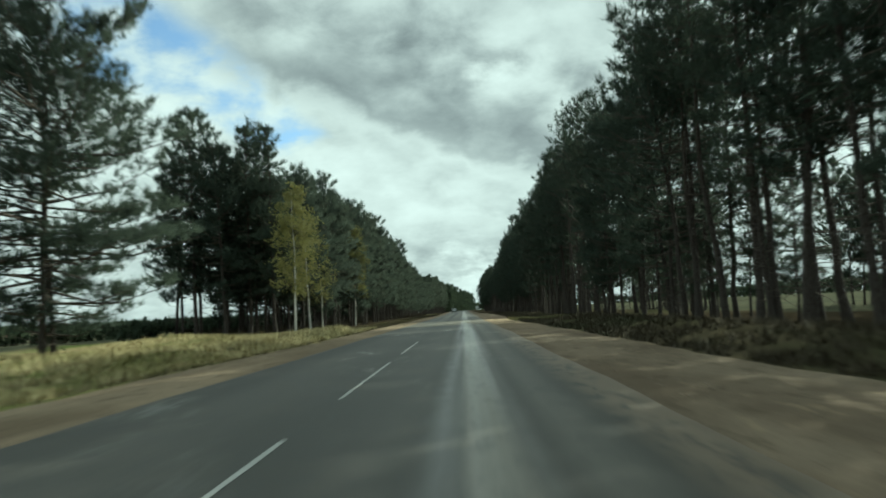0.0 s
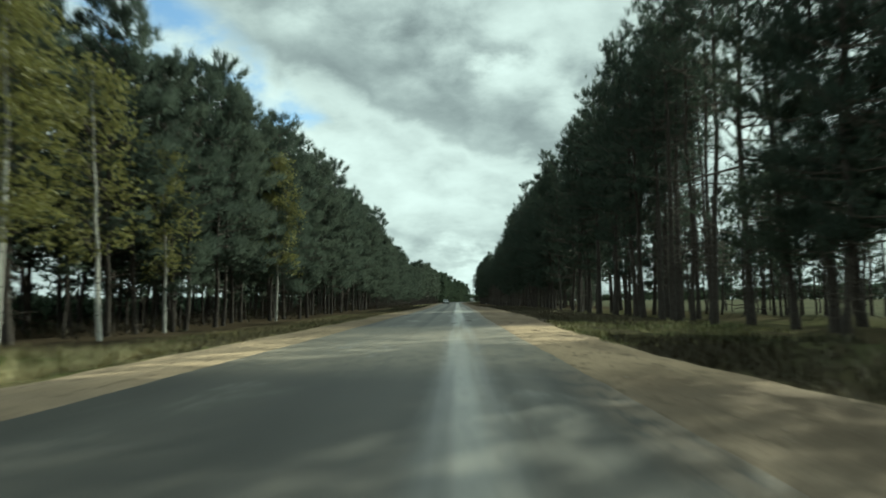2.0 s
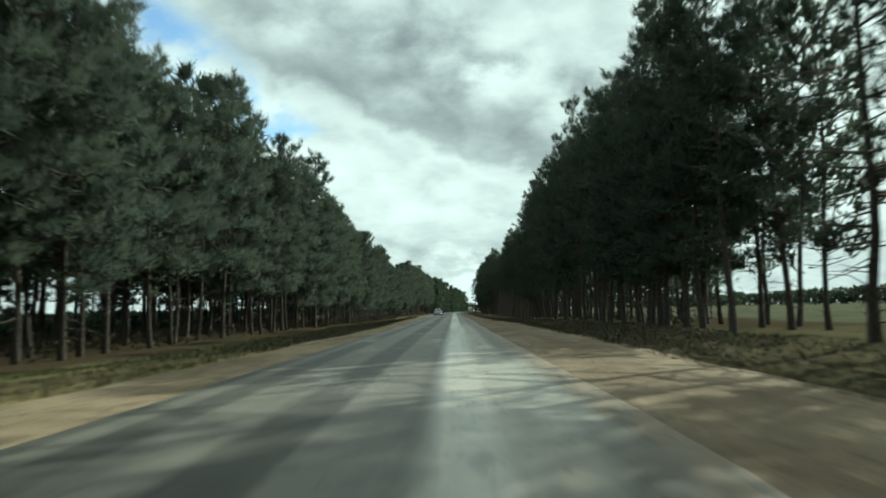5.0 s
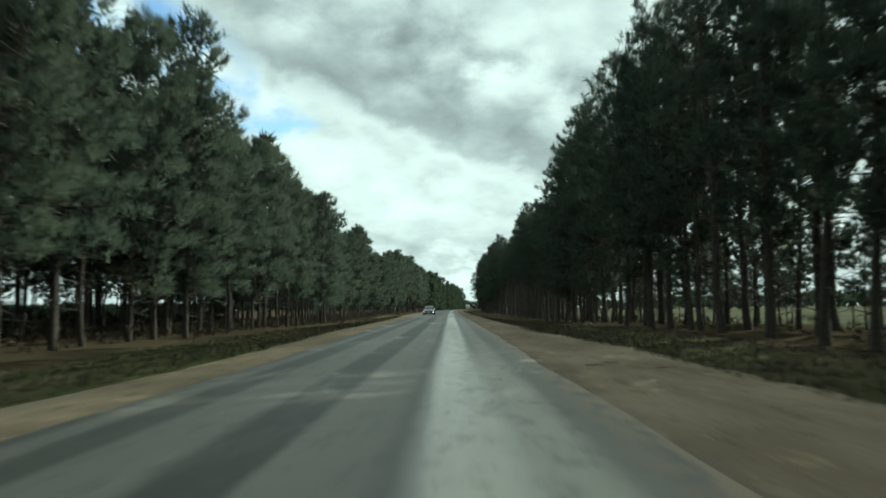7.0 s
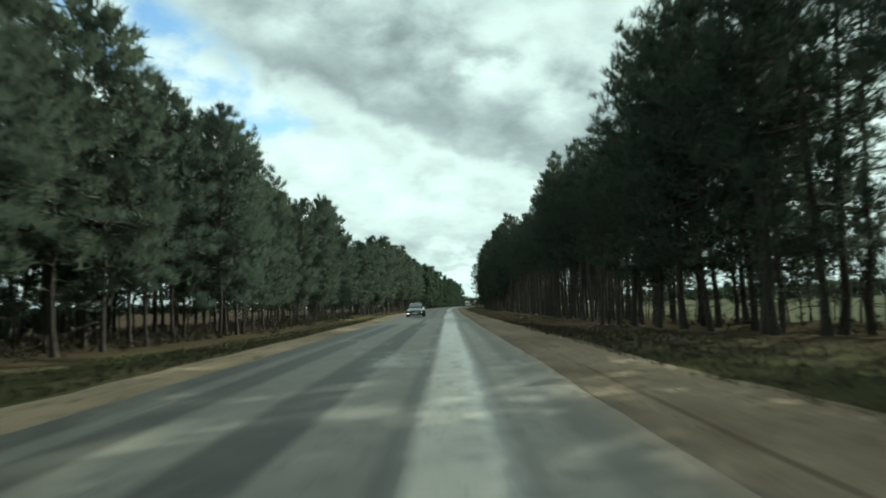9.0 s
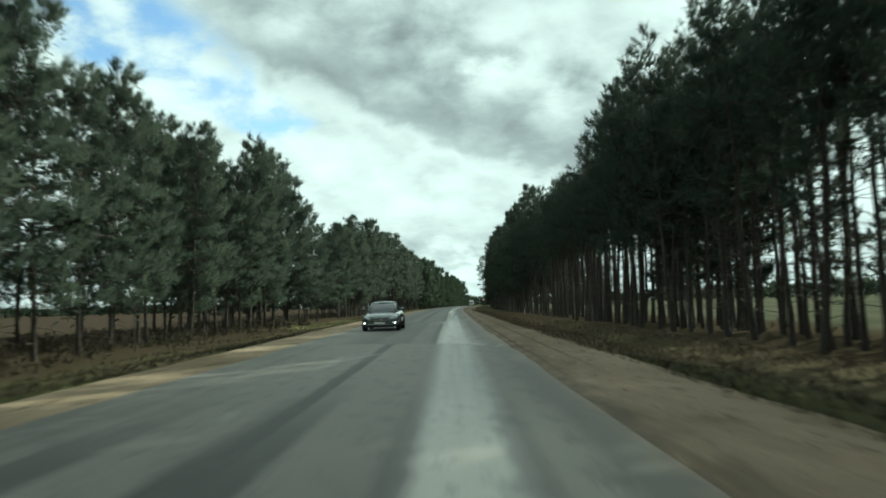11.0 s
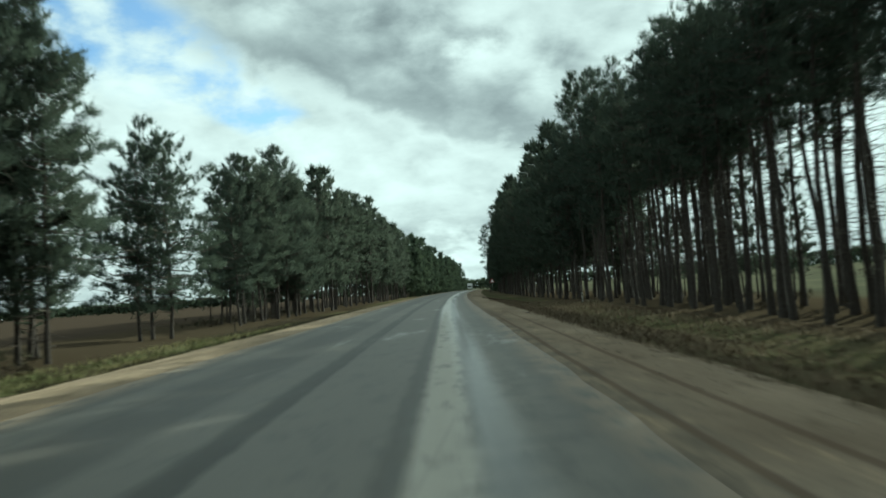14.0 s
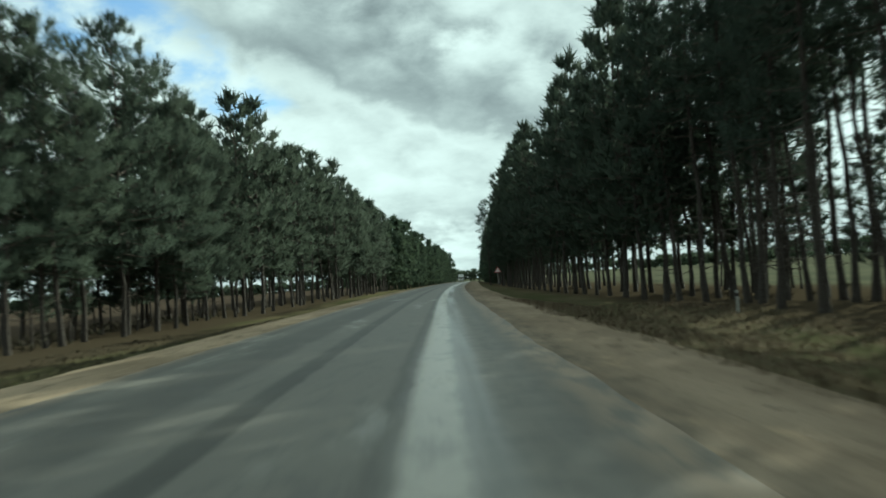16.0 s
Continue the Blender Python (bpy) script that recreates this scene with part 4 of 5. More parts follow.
def far_woods(name, rows, label, seed):
    """Joined crowns and stems of the wood beyond single trees."""
    rng = np.random.RandomState(seed)
    centres, stems = [], Tubes()
    for x0, y0, y1, step, top in rows:
        for y in np.arange(y0, y1, step):
            x, h = x0 + rng.uniform(-1.5, 1.5) + float(bend(y)), top * rng.uniform(0.85, 1.12)
            z = float(ground_z(x, y))
            stems.add(np.array([[x, y, z - 0.3], [x, y, z + h * 0.8]]), [0.2, 0.08], 4)
            u = rng.uniform(0.1, 1.0, 60)
            r = 3.2 * (1 - u) ** 0.6 * rng.uniform(0.3, 1.0, 60)
            w = rng.uniform(0, 2 * math.pi, 60)
            centres.append(np.stack([x + r * np.cos(w), y + r * np.sin(w), z + h * u], 1))
    c = np.concatenate(centres)
    v, f = blades(rng, c, np.tile([0, 0, 0.5], (len(c), 1)), 4, 1.7, 0.9, 0.8)
    base = len(v)
    faces = f.tolist() + [tuple(i + base for i in q) for q in stems.f]
    tagged(new(name, mesh_of(name, np.concatenate([v, np.array(stems.v)]), faces, M_FAR)), label, "wood", kind="stuff")


far_woods("far_pine_wood", ((9.8, 488, 740, 4.5, 18), (13.5, 488, 740, 5.0, 18), (18.0, 488, 740, 6.0, 18)), "dark pine wood lining the far road", 3)
far_woods("far_pine_wood", ((-18.0, 488, 590, 4.0, 19), (-23.0, 488, 590, 4.5, 19), (-28.0, 488, 590, 5.0, 19), (-15.0, 591, 760, 4.0, 18), (-20.0, 591, 760, 4.5, 18), (-26.0, 591, 760, 5.0, 18)), "dark pine wood lining the far road", 4)


def treeline(name, points, height, seed):
    """A distant forest edge across the fields."""
    rng = np.random.RandomState(seed)
    centres = []
    for (xa, ya), (xb, yb) in zip(points, points[1:]):
        n = int(math.hypot(xb - xa, yb - ya) * (5 if height > 5 else 14))
        size = 1.0 if height > 5 else 0.3
        s = rng.uniform(0, 1, n)
        top = height * (0.75 + 0.35 * np.array([noise.noise((v * 14, seed, 0.0)) for v in s]))
        z = rng.uniform(0, 1, n) ** 0.8 * top
        centres.append(np.stack([xa + (xb - xa) * s + rng.normal(0, 4 * size, n), ya + (yb - ya) * s + rng.normal(0, 4 * size, n), z - 1.5 * size], 1))
    c = np.concatenate(centres)
    v, f = blades(rng, c, np.tile([0, 0, 0.6], (len(c), 1)), 4, 3.2 * size, 2.2 * size, 0.8)
    f, normals = soft_normals(v, f, np.tile([0.0, -0.4, 0.8], (len(f), 1)), rng, 0.6)
    ob = new(name, set_normals(mesh_of(name, v, f, M_FAR), normals))
    tagged(ob, "dark distant forest edge beyond the fields" if height > 5 else "low dark hedge at the field edge", "wood" if height > 5 else "hedge", kind="stuff")


treeline("distant_treeline", ((330, -200), (300, 100), (330, 400), (360, 800), (330, 1300)), 17, 7)
treeline("distant_treeline", ((-400, 930), (-60, 900), (120, 920), (330, 900)), 10, 9)
# hedge added to darken the gaps under the left-hand pines
treeline("hedge", ((-34, 70), (-35, 150), (-34, 242)), 2.4, 16)
treeline("distant_hedge", ((-75, -30), (-62, 50), (-48, 110), (-60, 150)), 2.6, 6)
treeline("distant_treeline", ((-420, -200), (-400, 150), (-420, 420), (-440, 800), (-400, 1400)), 9, 8)


def undergrowth(name, strips, label, seed):
    """Low scrub between the trunks, thickened and darkened to give the forest-floor shade."""
    rng = np.random.RandomState(seed)
    xs, ys = [], []
    for x0, x1, y0, y1, per in strips:
        n = int((x1 - x0) * (y1 - y0) * per)
        xs.append(rng.uniform(x0, x1, n))
        ys.append(rng.uniform(y0, y1, n))
    x, y = np.concatenate(xs), np.concatenate(ys)
    keep = np.array([noise.noise((a * 0.22, b * 0.22, seed)) > -0.12 for a, b in zip(x, y)])
    x, y = x[keep], y[keep]
    z = ground_z(x, y) + rng.uniform(0, 0.8, len(x)) ** 1.5
    v, f = blades(rng, np.stack([x, y, z], 1), np.tile([0, 0, 0.8], (len(x), 1)), 10, 0.34, 0.045, 0.7)
    tagged(new(name, mesh_of(name, v, f, M_SCRUB)), label, "scrub", kind="stuff")


undergrowth("undergrowth", ((-34, -16.5, 66, 180, 2.0), (-30, -15.8, 180, 300, 3.5), (16, 22, 156, 240, 1.2), (16, 20, 241, 345, 0.7), (-27, -20, 246, 300, 1.0), (-27, -19, 336, 366, 2.0)), "low brown undergrowth between the pines, darkened with forest-floor shade", 9)


# ---- birches ----
BIRCH = [birch_meshes(61, 14.5, 2.1), birch_meshes(62, 12.5, 2.2, 15)]
birch = tree_thing("birch_tree", BIRCH[0], "young birch with white trunk and fresh yellow-green leaves", "tree", "birches at the forest edge", ("trunk", "branch", "crown"))
birch.matrix_basis = pose(-16.1, 65.0, float(ground_z(-16.1, 65.0)))
birch_b = tree_thing("birch_tree", BIRCH[1], "leaning birch with fresh yellow-green leaves", "tree", "birches at the forest edge", ("trunk", "branch", "crown"))
birch_b.matrix_basis = pose(-16.3, 72.4, float(ground_z(-16.3, 72.4)), 2, -3, 40)
for x, y, f in ((-16.6, 80, 0.85), (-16.4, 103, 1.05)):
    b = copy_thing(birch_b if y < 90 else birch, pose(x, y, float(ground_z(x, y)), 1, 1, y * 31))
    b.scale = (f, f, f)


# ---- grass ----
def grass_strip(name, side, y0, y1, density, mat, label, near, far, length, width, seed, gaps=-0.28):
    rng = np.random.RandomState(seed)
    n = int((y1 - y0) * (far - near) * density)
    y = rng.uniform(y0, y1, n)
    edge = np.array([LEFT_EDGE(v) if side < 0 else RIGHT_EDGE(v) for v in y])
    x = edge + side * (near + (far - near) * rng.uniform(0, 1, n) ** 1.2)
    keep = np.array([noise.noise((a * 0.35, b * 0.35, seed)) > gaps for a, b in zip(x, y)])
    x, y = x[keep], y[keep]
    c = np.stack([x, y, ground_z(x, y) - 0.04], 1)
    v, f = blades(rng, c, np.tile([0, 0, 1.0], (len(c), 1)), 4, length, width, 0.38)
    f, normals = soft_normals(v, f, np.tile([0.0, 0.0, 1.0], (len(f), 1)), rng, 0.5)
    tagged(new(name, set_normals(mesh_of(name, v, f, mat), normals)), label, "grass", kind="stuff")


grass_strip("verge_grass", -1, -10, 130, 14, M_GRASS, "dry yellow and green verge grass", 0.25, 7.0, 0.19, 0.020, 1, -0.5)
grass_strip("verge_grass", -1, 128, 345, 16, M_SHADED_HEATH, "dull olive and brown verge grass below the pines", 0.3, 7.5, 0.15, 0.020, 11, -0.6)
grass_strip("meadow_grass", -1, -12, 63, 15, M_MEADOW, "pale yellow tussock grass on the turf bank, sunlight in its colour", 0.6, 17.0, 0.36, 0.035, 4)
# blades under the pines, shade put into their colour
grass_strip("verge_grass", 1, 80, 236, 17, M_SHADED_HEATH, "short brown and green verge grass darkened with pine shade", -0.4, 8.5, 0.16, 0.022, 2, -0.7)
grass_strip("verge_grass", 1, 236, 345, 20, M_BROWN, "withered brown grass on the slope below the pines", -0.4, 9.5, 0.17, 0.020, 8, -0.55)
grass_strip("dry_grass", -1, 282, 314, 15, M_BANK, "pale dry grass beside the ploughed field", 1.2, 7.5, 0.28, 0.026, 21)
grass_strip("bank_grass", 1, 62, 84, 15, M_BANK, "fresh green grass on the open bank", -0.2, 9.0, 0.22, 0.026, 6)
grass_strip("heath_scrub", 1, -6, 66, 26, M_SHADED_HEATH, "low brown heath on the roadside bank", 0.2, 5.6, 0.30, 0.032, 3)


def gravel(name, label, count, seed):
    """Loose pebbles and clods on both shoulders."""
    rng = np.random.RandomState(seed)
    y = rng.uniform(-4, 318, count)
    left = rng.uniform(0, 1, count) < 0.4
    lo = np.where(left, [LEFT_EDGE(v) + 0.2 for v in y], 2.45)
    hi = np.where(left, -5.75, [RIGHT_EDGE(v) - 0.1 for v in y])
    x = lo + (hi - lo) * rng.uniform(0, 1, count)
    r = 0.008 + 0.022 * rng.uniform(0, 1, count) ** 3
    c = np.stack([x + bend(y), y, ground_z(x + bend(y), y) + 0.012 + r * 0.3], 1)
    shape = np.array([(1, 0, 0), (0, 1, 0), (-1, 0, 0), (0, -1, 0), (0, 0, 0.7), (0, 0, -0.7)], float)
    v = c[:, None, :] + shape[None] * r[:, None, None] * rng.uniform(0.6, 1.3, (count, 6, 1))
    tri = np.array([(0, 1, 4), (1, 2, 4), (2, 3, 4), (3, 0, 4), (1, 0, 5), (2, 1, 5), (3, 2, 5), (0, 3, 5)])
    f = (np.arange(count)[:, None, None] * 6 + tri[None]).reshape(-1, 3)
    m, t, b = material("loose_gravel", 0.9, 0.15)
    rnd = node(t, "ShaderNodeNewGeometry").outputs["Random Per Island"]
    put(t, blend(t, rnd, (0.12, 0.095, 0.070), (0.32, 0.27, 0.21)), b.inputs["Base Color"])
    tagged(new(name, mesh_of(name, v.reshape(-1, 3), f, m)), label, "gravel", kind="stuff")


gravel("loose_gravel", "scattered pebbles and clods on the sandy shoulders", 9000, 12)


# ---- vehicles ----
M_CARPAINT = plain("dark_grey_metallic_paint", (0.10, 0.115, 0.115), 0.16, 0.6, 0.5)
M_CARPAINT.node_tree.nodes["Principled BSDF"].inputs["Coat Weight"].default_value = 0.8
M_GLASS = plain("dark_tinted_glass", (0.02, 0.025, 0.028), 0.05, 1.0)
M_TYRE = plain("tyre_rubber", (0.02, 0.02, 0.02), 0.85, 0.2)
M_RIM = plain("alloy_rim", (0.45, 0.46, 0.47), 0.3, 0.5, 0.9)
M_CHROME = plain("chrome_trim", (0.6, 0.62, 0.63), 0.15, 0.5, 1.0)
M_BLACK = plain("black_plastic", (0.018, 0.018, 0.02), 0.6, 0.3)
M_LAMP = plain("daytime_running_lamp", (1.0, 0.97, 0.88), 0.3, 0.4, 0.0, 4.0)
M_LENS = plain("headlamp_lens", (0.35, 0.38, 0.40), 0.08, 0.6)
M_PLATE = plain("plate_white", (0.6, 0.6, 0.58), 0.5, 0.4)
M_WHITE = plain("white_vehicle_paint", (0.72, 0.73, 0.72), 0.4, 0.4)


def loft(sections):
    """A closed body through rings of equal length."""
    bm = bmesh.new()
    rings = [[bm.verts.new(p) for p in ring] for ring in sections]
    n = len(rings[0])
    for a, b in zip(rings, rings[1:]):
        for i in range(n):
            bm.faces.new((a[i], a[(i + 1) % n], b[(i + 1) % n], b[i]))
    bm.faces.new(rings[0][::-1])
    bm.faces.new(rings[-1])
    bmesh.ops.recalc_face_normals(bm, faces=bm.faces)
    for f in bm.faces:
        f.smooth = len(f.verts) == 4
    return bm


def block(x, y, z, sx, sy, sz, bevel=0.02):
    bm = bmesh.new()
    bmesh.ops.create_cube(bm, size=1.0, matrix=Matrix.Translation((x, y, z)) @ Matrix.Diagonal((sx, sy, sz, 1)))
    if bevel:
        bmesh.ops.bevel(bm, geom=bm.edges[:], offset=bevel, segments=2, affect="EDGES", profile=0.5)
    return bm


def disc(x, y, z, r, wide, segs=24, inner=0.0):
    """A wheel-like drum or ring, with its axle along x."""
    bm = bmesh.new()
    prof = [(-wide / 2, r * 0.93), (-wide / 2 + 0.03, r), (wide / 2 - 0.03, r), (wide / 2, r * 0.93), (wide / 2, inner), (-wide / 2, inner)]
    rings = []
    for k in range(segs):
        w = 2 * math.pi * k / segs
        rings.append([bm.verts.new((x + a, y + q * math.cos(w), z + q * math.sin(w))) for a, q in prof])
    for k in range(segs):
        a, b = rings[k], rings[(k + 1) % segs]
        for i in range(len(prof) if inner else len(prof) - 1):
            j = (i + 1) % len(prof)
            bm.faces.new((a[i], a[j], b[j], b[i]))
    bmesh.ops.remove_doubles(bm, verts=bm.verts, dist=0.0005)
    bmesh.ops.recalc_face_normals(bm, faces=bm.faces)
    return bm


def body_ring(y, half, low, top, square=3.4, n=24):
    """Cross-section of the lower body: a rounded box."""
    mid, high, ring = (low + top) / 2, (top - low) / 2, []
    for k in range(n):
        a = 2 * math.pi * (k + 0.5) / n
        c, q = math.cos(a), math.sin(a)
        ring.append((half * math.copysign(abs(c) ** (2 / square), c), y, mid + high * math.copysign(abs(q) ** (2 / square), q)))
    return ring


def cabin_ring(y, half, base, top, tuck):
    """Cross-section of the glasshouse, leaning in towards the roof."""
    side = [(half, base), (half - tuck * 0.45, base + (top - base) * 0.5), (half - tuck * 0.8, base + (top - base) * 0.82), (half - tuck - 0.07, top - 0.02), (half - tuck - 0.22, top)]
    return [(-x, y, z) for x, z in side] + [(0, y, top + 0.012)] + [(x, y, z) for x, z in side[::-1]]


def build_car():
    car = new("car")
    # nose at -y
    rows = ((-2.43, 0.56, 0.36, 0.58), (-2.40, 0.70, 0.30, 0.66), (-2.30, 0.82, 0.19, 0.735), (-2.05, 0.90, 0.165, 0.80), (-1.55, 0.925, 0.15, 0.88), (-1.05, 0.93, 0.15, 0.945),
            (-0.5, 0.93, 0.15, 0.97), (0.4, 0.93, 0.15, 0.99), (1.2, 0.93, 0.15, 1.01), (1.8, 0.91, 0.17, 1.04), (2.2, 0.86, 0.25, 1.03), (2.38, 0.78, 0.32, 0.96), (2.43, 0.60, 0.42, 0.82))
    part("body", loft([body_ring(*r) for r in rows]), M_CARPAINT, car, "dark grey metallic body")
    part("cabin_glass", loft([cabin_ring(*r) for r in ((-1.10, 0.70, 0.92, 0.94, 0.02), (-0.75, 0.74, 0.93, 1.13, 0.09), (-0.30, 0.755, 0.94, 1.35, 0.17), (0.15, 0.755, 0.95, 1.425, 0.20),
         (0.65, 0.75, 0.96, 1.435, 0.20), (1.15, 0.73, 0.98, 1.37, 0.18), (1.65, 0.69, 1.0, 1.19, 0.11), (2.0, 0.63, 1.02, 1.06, 0.03))]), M_GLASS, car, "dark tinted window glass")
    part("roof", loft([cabin_ring(y, h, t - 0.05, t + 0.012, 0.02) for y, h, t in ((-0.32, 0.50, 1.345), (0.10, 0.565, 1.43), (0.65, 0.57, 1.445), (1.10, 0.55, 1.395), (1.32, 0.50, 1.325))]), M_CARPAINT, car)
    square = ((0, 0), (0.055, 0), (0.055, 0.06), (0, 0.06))
    for side in (-1, 1):
        for name, (x0, y0, z0), (x1, y1, z1) in (("windscreen_pillar", (0.69, -1.06, 0.93), (0.53, -0.30, 1.33)), ("rear_pillar", (0.62, 1.85, 1.03), (0.50, 1.18, 1.36)), ("door_pillar", (0.715, 0.42, 0.98), (0.555, 0.46, 1.40))):
            part(name, loft([[(side * (x + a), y + (b * 0.6 if name == "door_pillar" else 0.0), z + (0.0 if name == "door_pillar" else b)) for a, b in square] for x, y, z in ((x0, y0, z0), (x1, y1, z1))]), M_CARPAINT, car)
        mirror = part("mirror", block(side * 1.0, -0.70, 1.03, 0.22, 0.13, 0.14, 0.045), M_CARPAINT, car)
        part("mirror_arm", block(side * 0.88, -0.70, 0.98, 0.12, 0.06, 0.04, 0.015), M_BLACK, mirror)
        part("headlight", loft([[(side * (x + a), y, z + b) for a, b in ((0, -0.05), (0.13, -0.06), (0.13, 0.07), (0, 0.05))] for x, y, z in ((0.50, -2.405, 0.60), (0.60, -2.335, 0.635), (0.70, -2.20, 0.68))]), M_LENS, car, "clear headlight")
        part("running_light", block(side * 0.66, -2.375, 0.40, 0.26, 0.05, 0.035, 0.012), M_LAMP, car, "glowing white running light")
        part("air_intake", block(side * 0.64, -2.36, 0.335, 0.34, 0.08, 0.085, 0.02), M_BLACK, car)
        part("sill_trim", block(side * 0.915, 0.05, 0.25, 0.05, 2.0, 0.05, 0.015), M_BLACK, car)
        part("side_trim", block(side * 0.928, 0.2, 0.52, 0.016, 2.3, 0.022, 0.005), M_CHROME, car, "thin bright side strip")
        part("door_gap", block(side * 0.928, -0.55, 0.66, 0.012, 0.012, 0.55, 0), M_BLACK, car)
        for y in (0.15, 0.95):
            part("door_handle", block(side * 0.935, y, 0.80, 0.03, 0.18, 0.03, 0.01), M_CARPAINT, car)
    grille = part("grille", loft([[(x * k, y, z) for x, z in ((-0.34, 0.45), (0.34, 0.45), (0.44, 0.66), (-0.44, 0.66))] for k, y in ((1.0, -2.36), (1.0, -2.425), (0.94, -2.445))]), M_BLACK, car, "black front grille")
    for k in range(4):
        part("slat", block(0, -2.452, 0.485 + 0.05 * k, 0.64 + 0.045 * k, 0.018, 0.016, 0.004), M_CHROME, grille, "chrome grille slat")
    part("badge", disc(0, 0, 0, 0.085, 0.02, 20, 0.062), M_CHROME, car).matrix_basis = pose(0, -2.468, 0.56, 0, 0, 90)
    part("bumper_trim", block(0, -2.36, 0.235, 1.44, 0.10, 0.10, 0.03), M_BLACK, car)
    part("bumper_strip", block(0, -2.43, 0.315, 1.24, 0.02, 0.018, 0.004), M_CHROME, car, "bright strip along the bumper")
    part("number_plate", block(0, -2.455, 0.39, 0.52, 0.012, 0.11, 0.004), M_PLATE, car, "blank white number plate")
    part("wiper", block(0.1, -0.98, 0.975, 0.95, 0.025, 0.02, 0.006), M_BLACK, car)
    for side in (-1, 1):
        for y in (-1.45, 1.42):
            part("wheel_arch", disc(side * 0.853, y, 0.345, 0.385, 0.16, 28), M_BLACK, car)
            wheel = part("wheel", disc(side * 0.838, y, 0.33, 0.33, 0.22, 28, 0.235), M_TYRE, car, "black tyre")
            part("rim", disc(side * 0.835, y, 0.33, 0.24, 0.12, 24, 0.19), M_RIM, wheel, "silver alloy rim")
            for k in range(5):
                spoke = part("spoke", block(0, 0, 0.105, 0.04, 0.055, 0.20, 0.012), M_RIM, wheel)
                spoke.matrix_basis = pose(side * 0.89, y, 0.33) @ Matrix.Rotation(2 * math.pi * k / 5, 4, "X")
    return tagged(car, "dark grey metallic saloon car with glowing running lights on the asphalt", "car")


car = build_car()
car.matrix_basis = pose(-3.5, 253.6, 0.058, 0, 0, 0)


def build_truck():
    truck = new("truck")
    part("cargo_box", block(0, 4.2, 2.35, 2.5, 7.0, 2.6, 0.06), M_WHITE, truck, "white box body")
    part("cab", loft([[(-1.15, y, 0.75), (-1.2, y, 1.5), (-1.15, y, t), (1.15, y, t), (1.2, y, 1.5), (1.15, y, 0.75)] for y, t in ((-1.2, 2.35), (-1.05, 2.85), (0.5, 2.95))]), M_WHITE, truck)
    part("windscreen", block(0, -1.19, 1.95, 2.0, 0.06, 0.75, 0.03), M_GLASS, truck, "dark windscreen")
    part("bumper", block(0, -1.25, 0.62, 2.3, 0.2, 0.35, 0.04), M_BLACK, truck)
    part("chassis", block(0, 3.4, 0.85, 1.0, 8.6, 0.25, 0.03), M_BLACK, truck)
    for side in (-1, 1):
        part("headlight", block(side * 0.85, -1.36, 0.68, 0.3, 0.05, 0.16, 0.02), M_LENS, truck)
        for y in (-0.3, 5.2, 6.4):
            part("wheel", disc(side * 1.0, y, 0.5, 0.5, 0.3), M_TYRE, truck)
    return tagged(truck, "white box lorry far along the road", "truck")


truck = build_truck()
TRUCK_Y = 640.0
truck.matrix_basis = pose(-3.4 + float(bend(TRUCK_Y)), TRUCK_Y, float(ground_z(-3.4 + float(bend(TRUCK_Y)), TRUCK_Y)) + 0.055, 0, 0, -3)


# ---- roadside small things ----
def triangle_sign():
    sign = new("road_sign")
    bm = bmesh.new()
    bmesh.ops.create_cone(bm, cap_ends=True, segments=10, radius1=0.035, radius2=0.035, depth=3.0, matrix=Matrix.Translation((0, 0, 1.3)))
    part("post", bm, M_CHROME, sign, "grey steel post")
    for name, r, y, mat in (("plate", 0.52, 0.0, plain("sign_red", (0.45, 0.03, 0.03), 0.5)), ("panel", 0.38, -0.012, M_WHITE)):
        bm = bmesh.new()
        tri = [(r * math.sin(a), r * math.cos(a)) for a in (0, 2.0944, 4.18879)]
        front = [bm.verts.new((px, -0.045 + y, 2.5 + pz)) for px, pz in tri]
        back = [bm.verts.new((px, -0.036 + y, 2.5 + pz)) for px, pz in tri]
        bm.faces.new(front[::-1])
        bm.faces.new(back)
        for i in range(3):
            bm.faces.new((front[i], front[(i + 1) % 3], back[(i + 1) % 3], back[i]))
        bmesh.ops.recalc_face_normals(bm, faces=bm.faces)
        part(name, bm, mat, sign)
    return tagged(sign, "triangular red and white warning sign on steel post", "road sign")


sign = triangle_sign()
sx = 6.4 + float(bend(398))
sign.matrix_basis = pose(sx, 398, float(ground_z(sx, 398)))


def marker_post(x, y):
    post = new("marker_post")
    part("post_body", block(0, 0, 0.42, 0.11, 0.06, 0.95, 0.02), plain("weathered_white_plastic", (0.34, 0.34, 0.32), 0.7), post)
    part("reflector_band", block(0, 0, 0.72, 0.116, 0.066, 0.14, 0.005), M_BLACK, post, "black band")
    post.matrix_basis = pose(x, y, float(ground_z(x, y)))
    return tagged(post, "short white marker post in the verge grass", "post")


marker_post(12.3, 333)


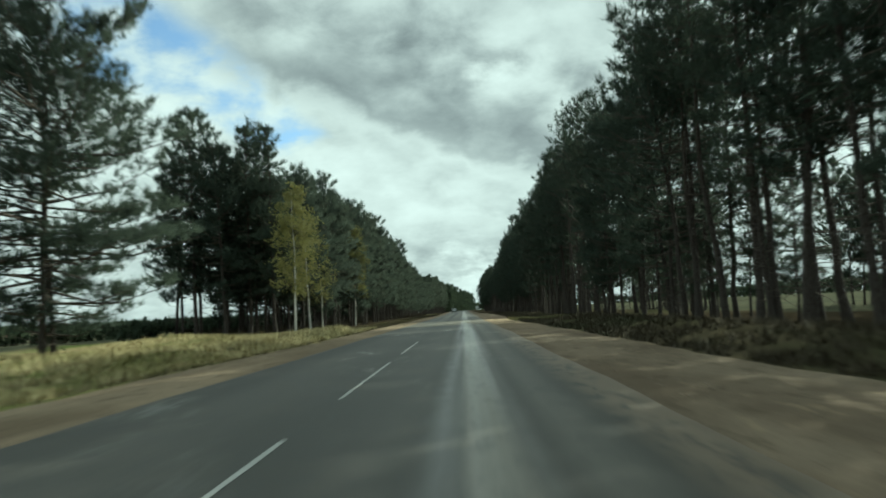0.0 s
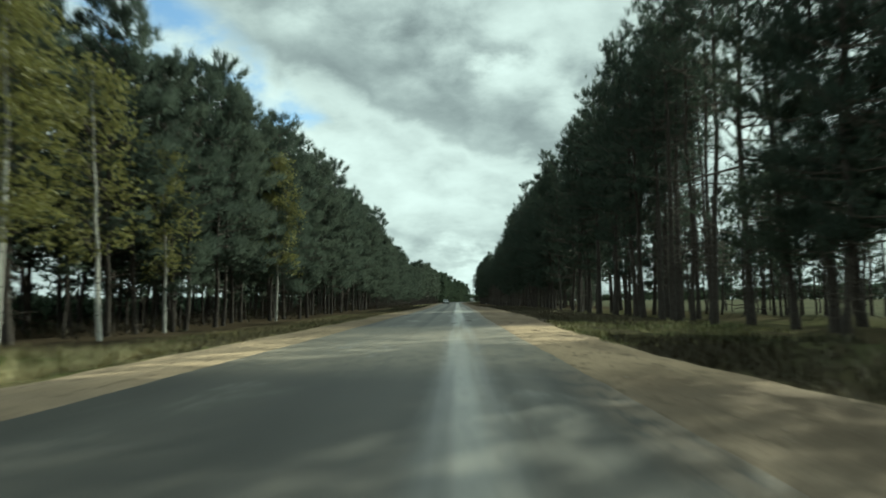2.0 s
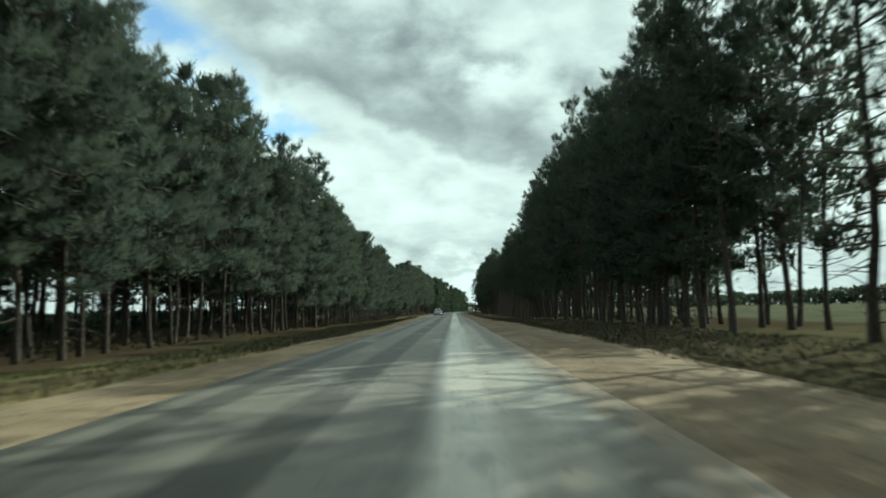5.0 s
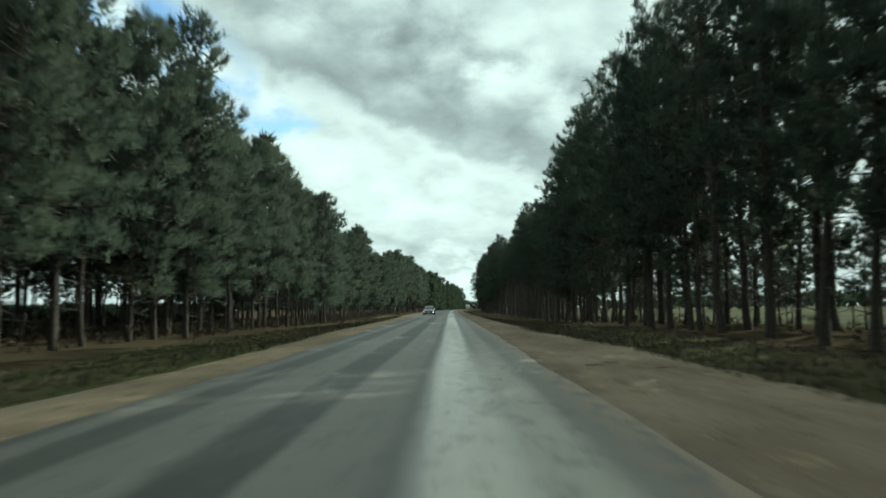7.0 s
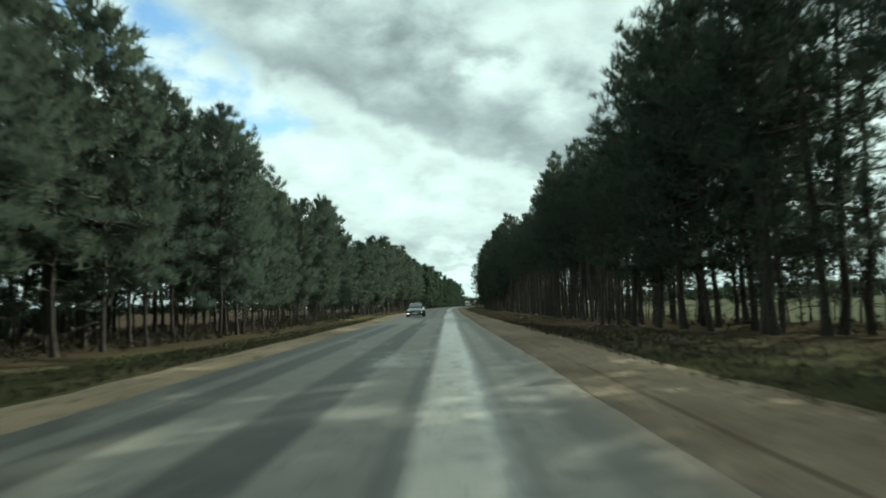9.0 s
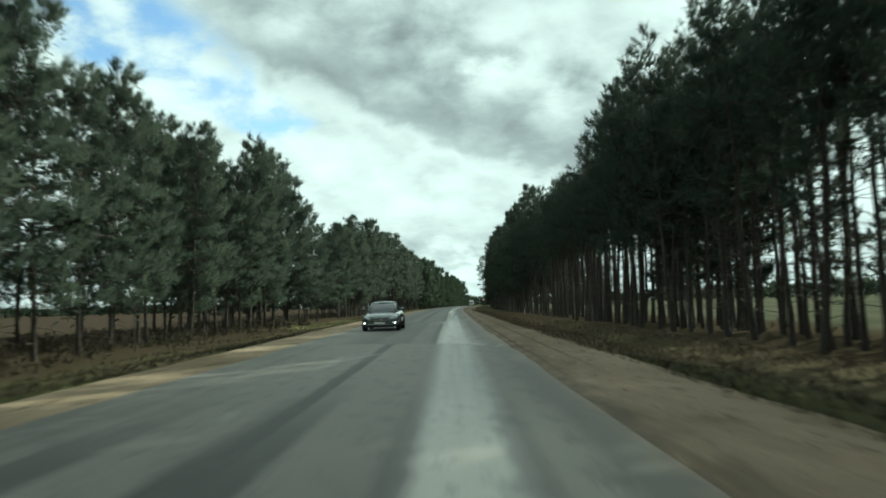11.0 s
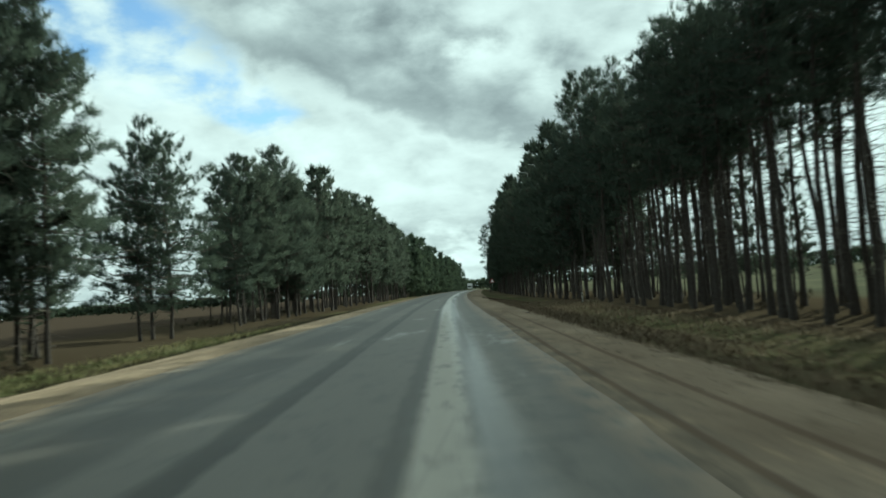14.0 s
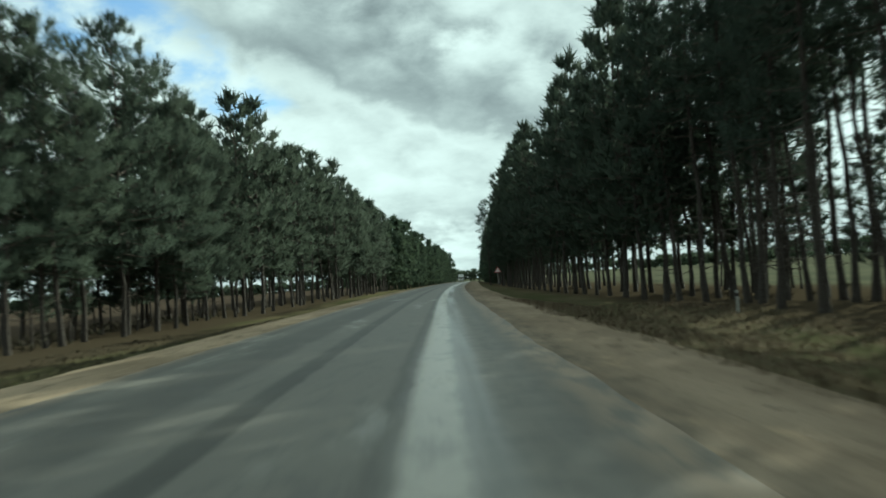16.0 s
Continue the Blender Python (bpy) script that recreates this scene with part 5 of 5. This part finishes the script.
def sapling(x, y, height, seed):
    """A bare young tree with thin twigs."""
    rng = np.random.RandomState(seed)
    stem, twigs = Tubes(), Tubes()
    zs = np.linspace(-0.1, height, 6)
    pts = np.stack([rng.normal(0, 0.04, 6).cumsum(), rng.normal(0, 0.04, 6).cumsum(), zs], 1)
    stem.add(pts, np.linspace(0.05, 0.012, 6), 6)
    for _ in range(22):
        z = height * rng.uniform(0.3, 1.0)
        p0 = np.array([np.interp(z, zs, pts[:, 0]), np.interp(z, zs, pts[:, 1]), z])
        w, ln = rng.uniform(0, 6.28), rng.uniform(0.2, 0.7)
        twigs.add(np.array([p0, p0 + ln * np.array([math.cos(w), math.sin(w), 0.6])]), [0.010, 0.003], 3)
    root = new("sapling")
    mesh_part("stem", stem.mesh("stem", M_TWIG), root)
    tagged(mesh_part("twig", twigs.mesh("twig", M_TWIG), root), kind="stuff")
    root.matrix_basis = pose(x, y, float(ground_z(x, y)))
    return tagged(root, "thin bare sapling in the verge grass", "tree", "saplings on the verge")


for k, (x, y, h) in enumerate(((10.7, 60.5, 2.4), (-12.6, 311, 1.9), (-17.2, 255, 2.6), (-16.0, 262, 2.2), (11.5, 226, 2.2))):
    sapling(x, y, h, 70 + k)


def fallen_branch(x, y, length, turn, seed):
    rng = np.random.RandomState(seed)
    tube = Tubes()
    n = 5
    pts = np.stack([np.linspace(0, length, n), rng.normal(0, 0.05 * length, n).cumsum(), np.full(n, 0.012)], 1)
    tube.add(pts, np.linspace(0.012, 0.005, n), 5)
    for _ in range(2 if length < 0.8 else 5):
        k = rng.randint(1, 4)
        side = rng.choice([-1, 1]) * rng.uniform(0.1, 0.3) * length
        tube.add(np.array([pts[k], pts[k] + [rng.uniform(0.05, 0.25) * length, side, rng.uniform(0.0, 0.05)]]), [0.006, 0.003], 4)
    ob = new("fallen_branch", tube.mesh("fallen_branch", M_TWIG))
    flat = -5.2 < x < 1.9
    ob.matrix_basis = pose(x, y, float(ground_z(x, y)) + (0.057 if flat else 0.015), 0, 0, turn)
    return tagged(ob, "dry broken pine twig lying by the road", "branch", "fallen twigs")


for k, (x, y, ln, turn) in enumerate(((0.42, 83.4, 0.42, 5), (2.9, 80.0, 0.25, 20), (-0.3, 79.0, 0.35, 8), (3.2, 70.5, 0.5, 30), (-4.4, 99.5, 0.4, 5), (3.0, 157.5, 0.4, 0),
        (3.6, 158.2, 0.35, 10), (4.4, 157.0, 0.5, 15), (5.2, 187, 0.5, 40), (4.2, 261, 0.4, 70), (6.5, 78, 1.6, 50), (7.2, 76.5, 1.3, 110), (3.3, 300, 0.4, 10))):
    fallen_branch(x, y, ln, turn, 90 + k)
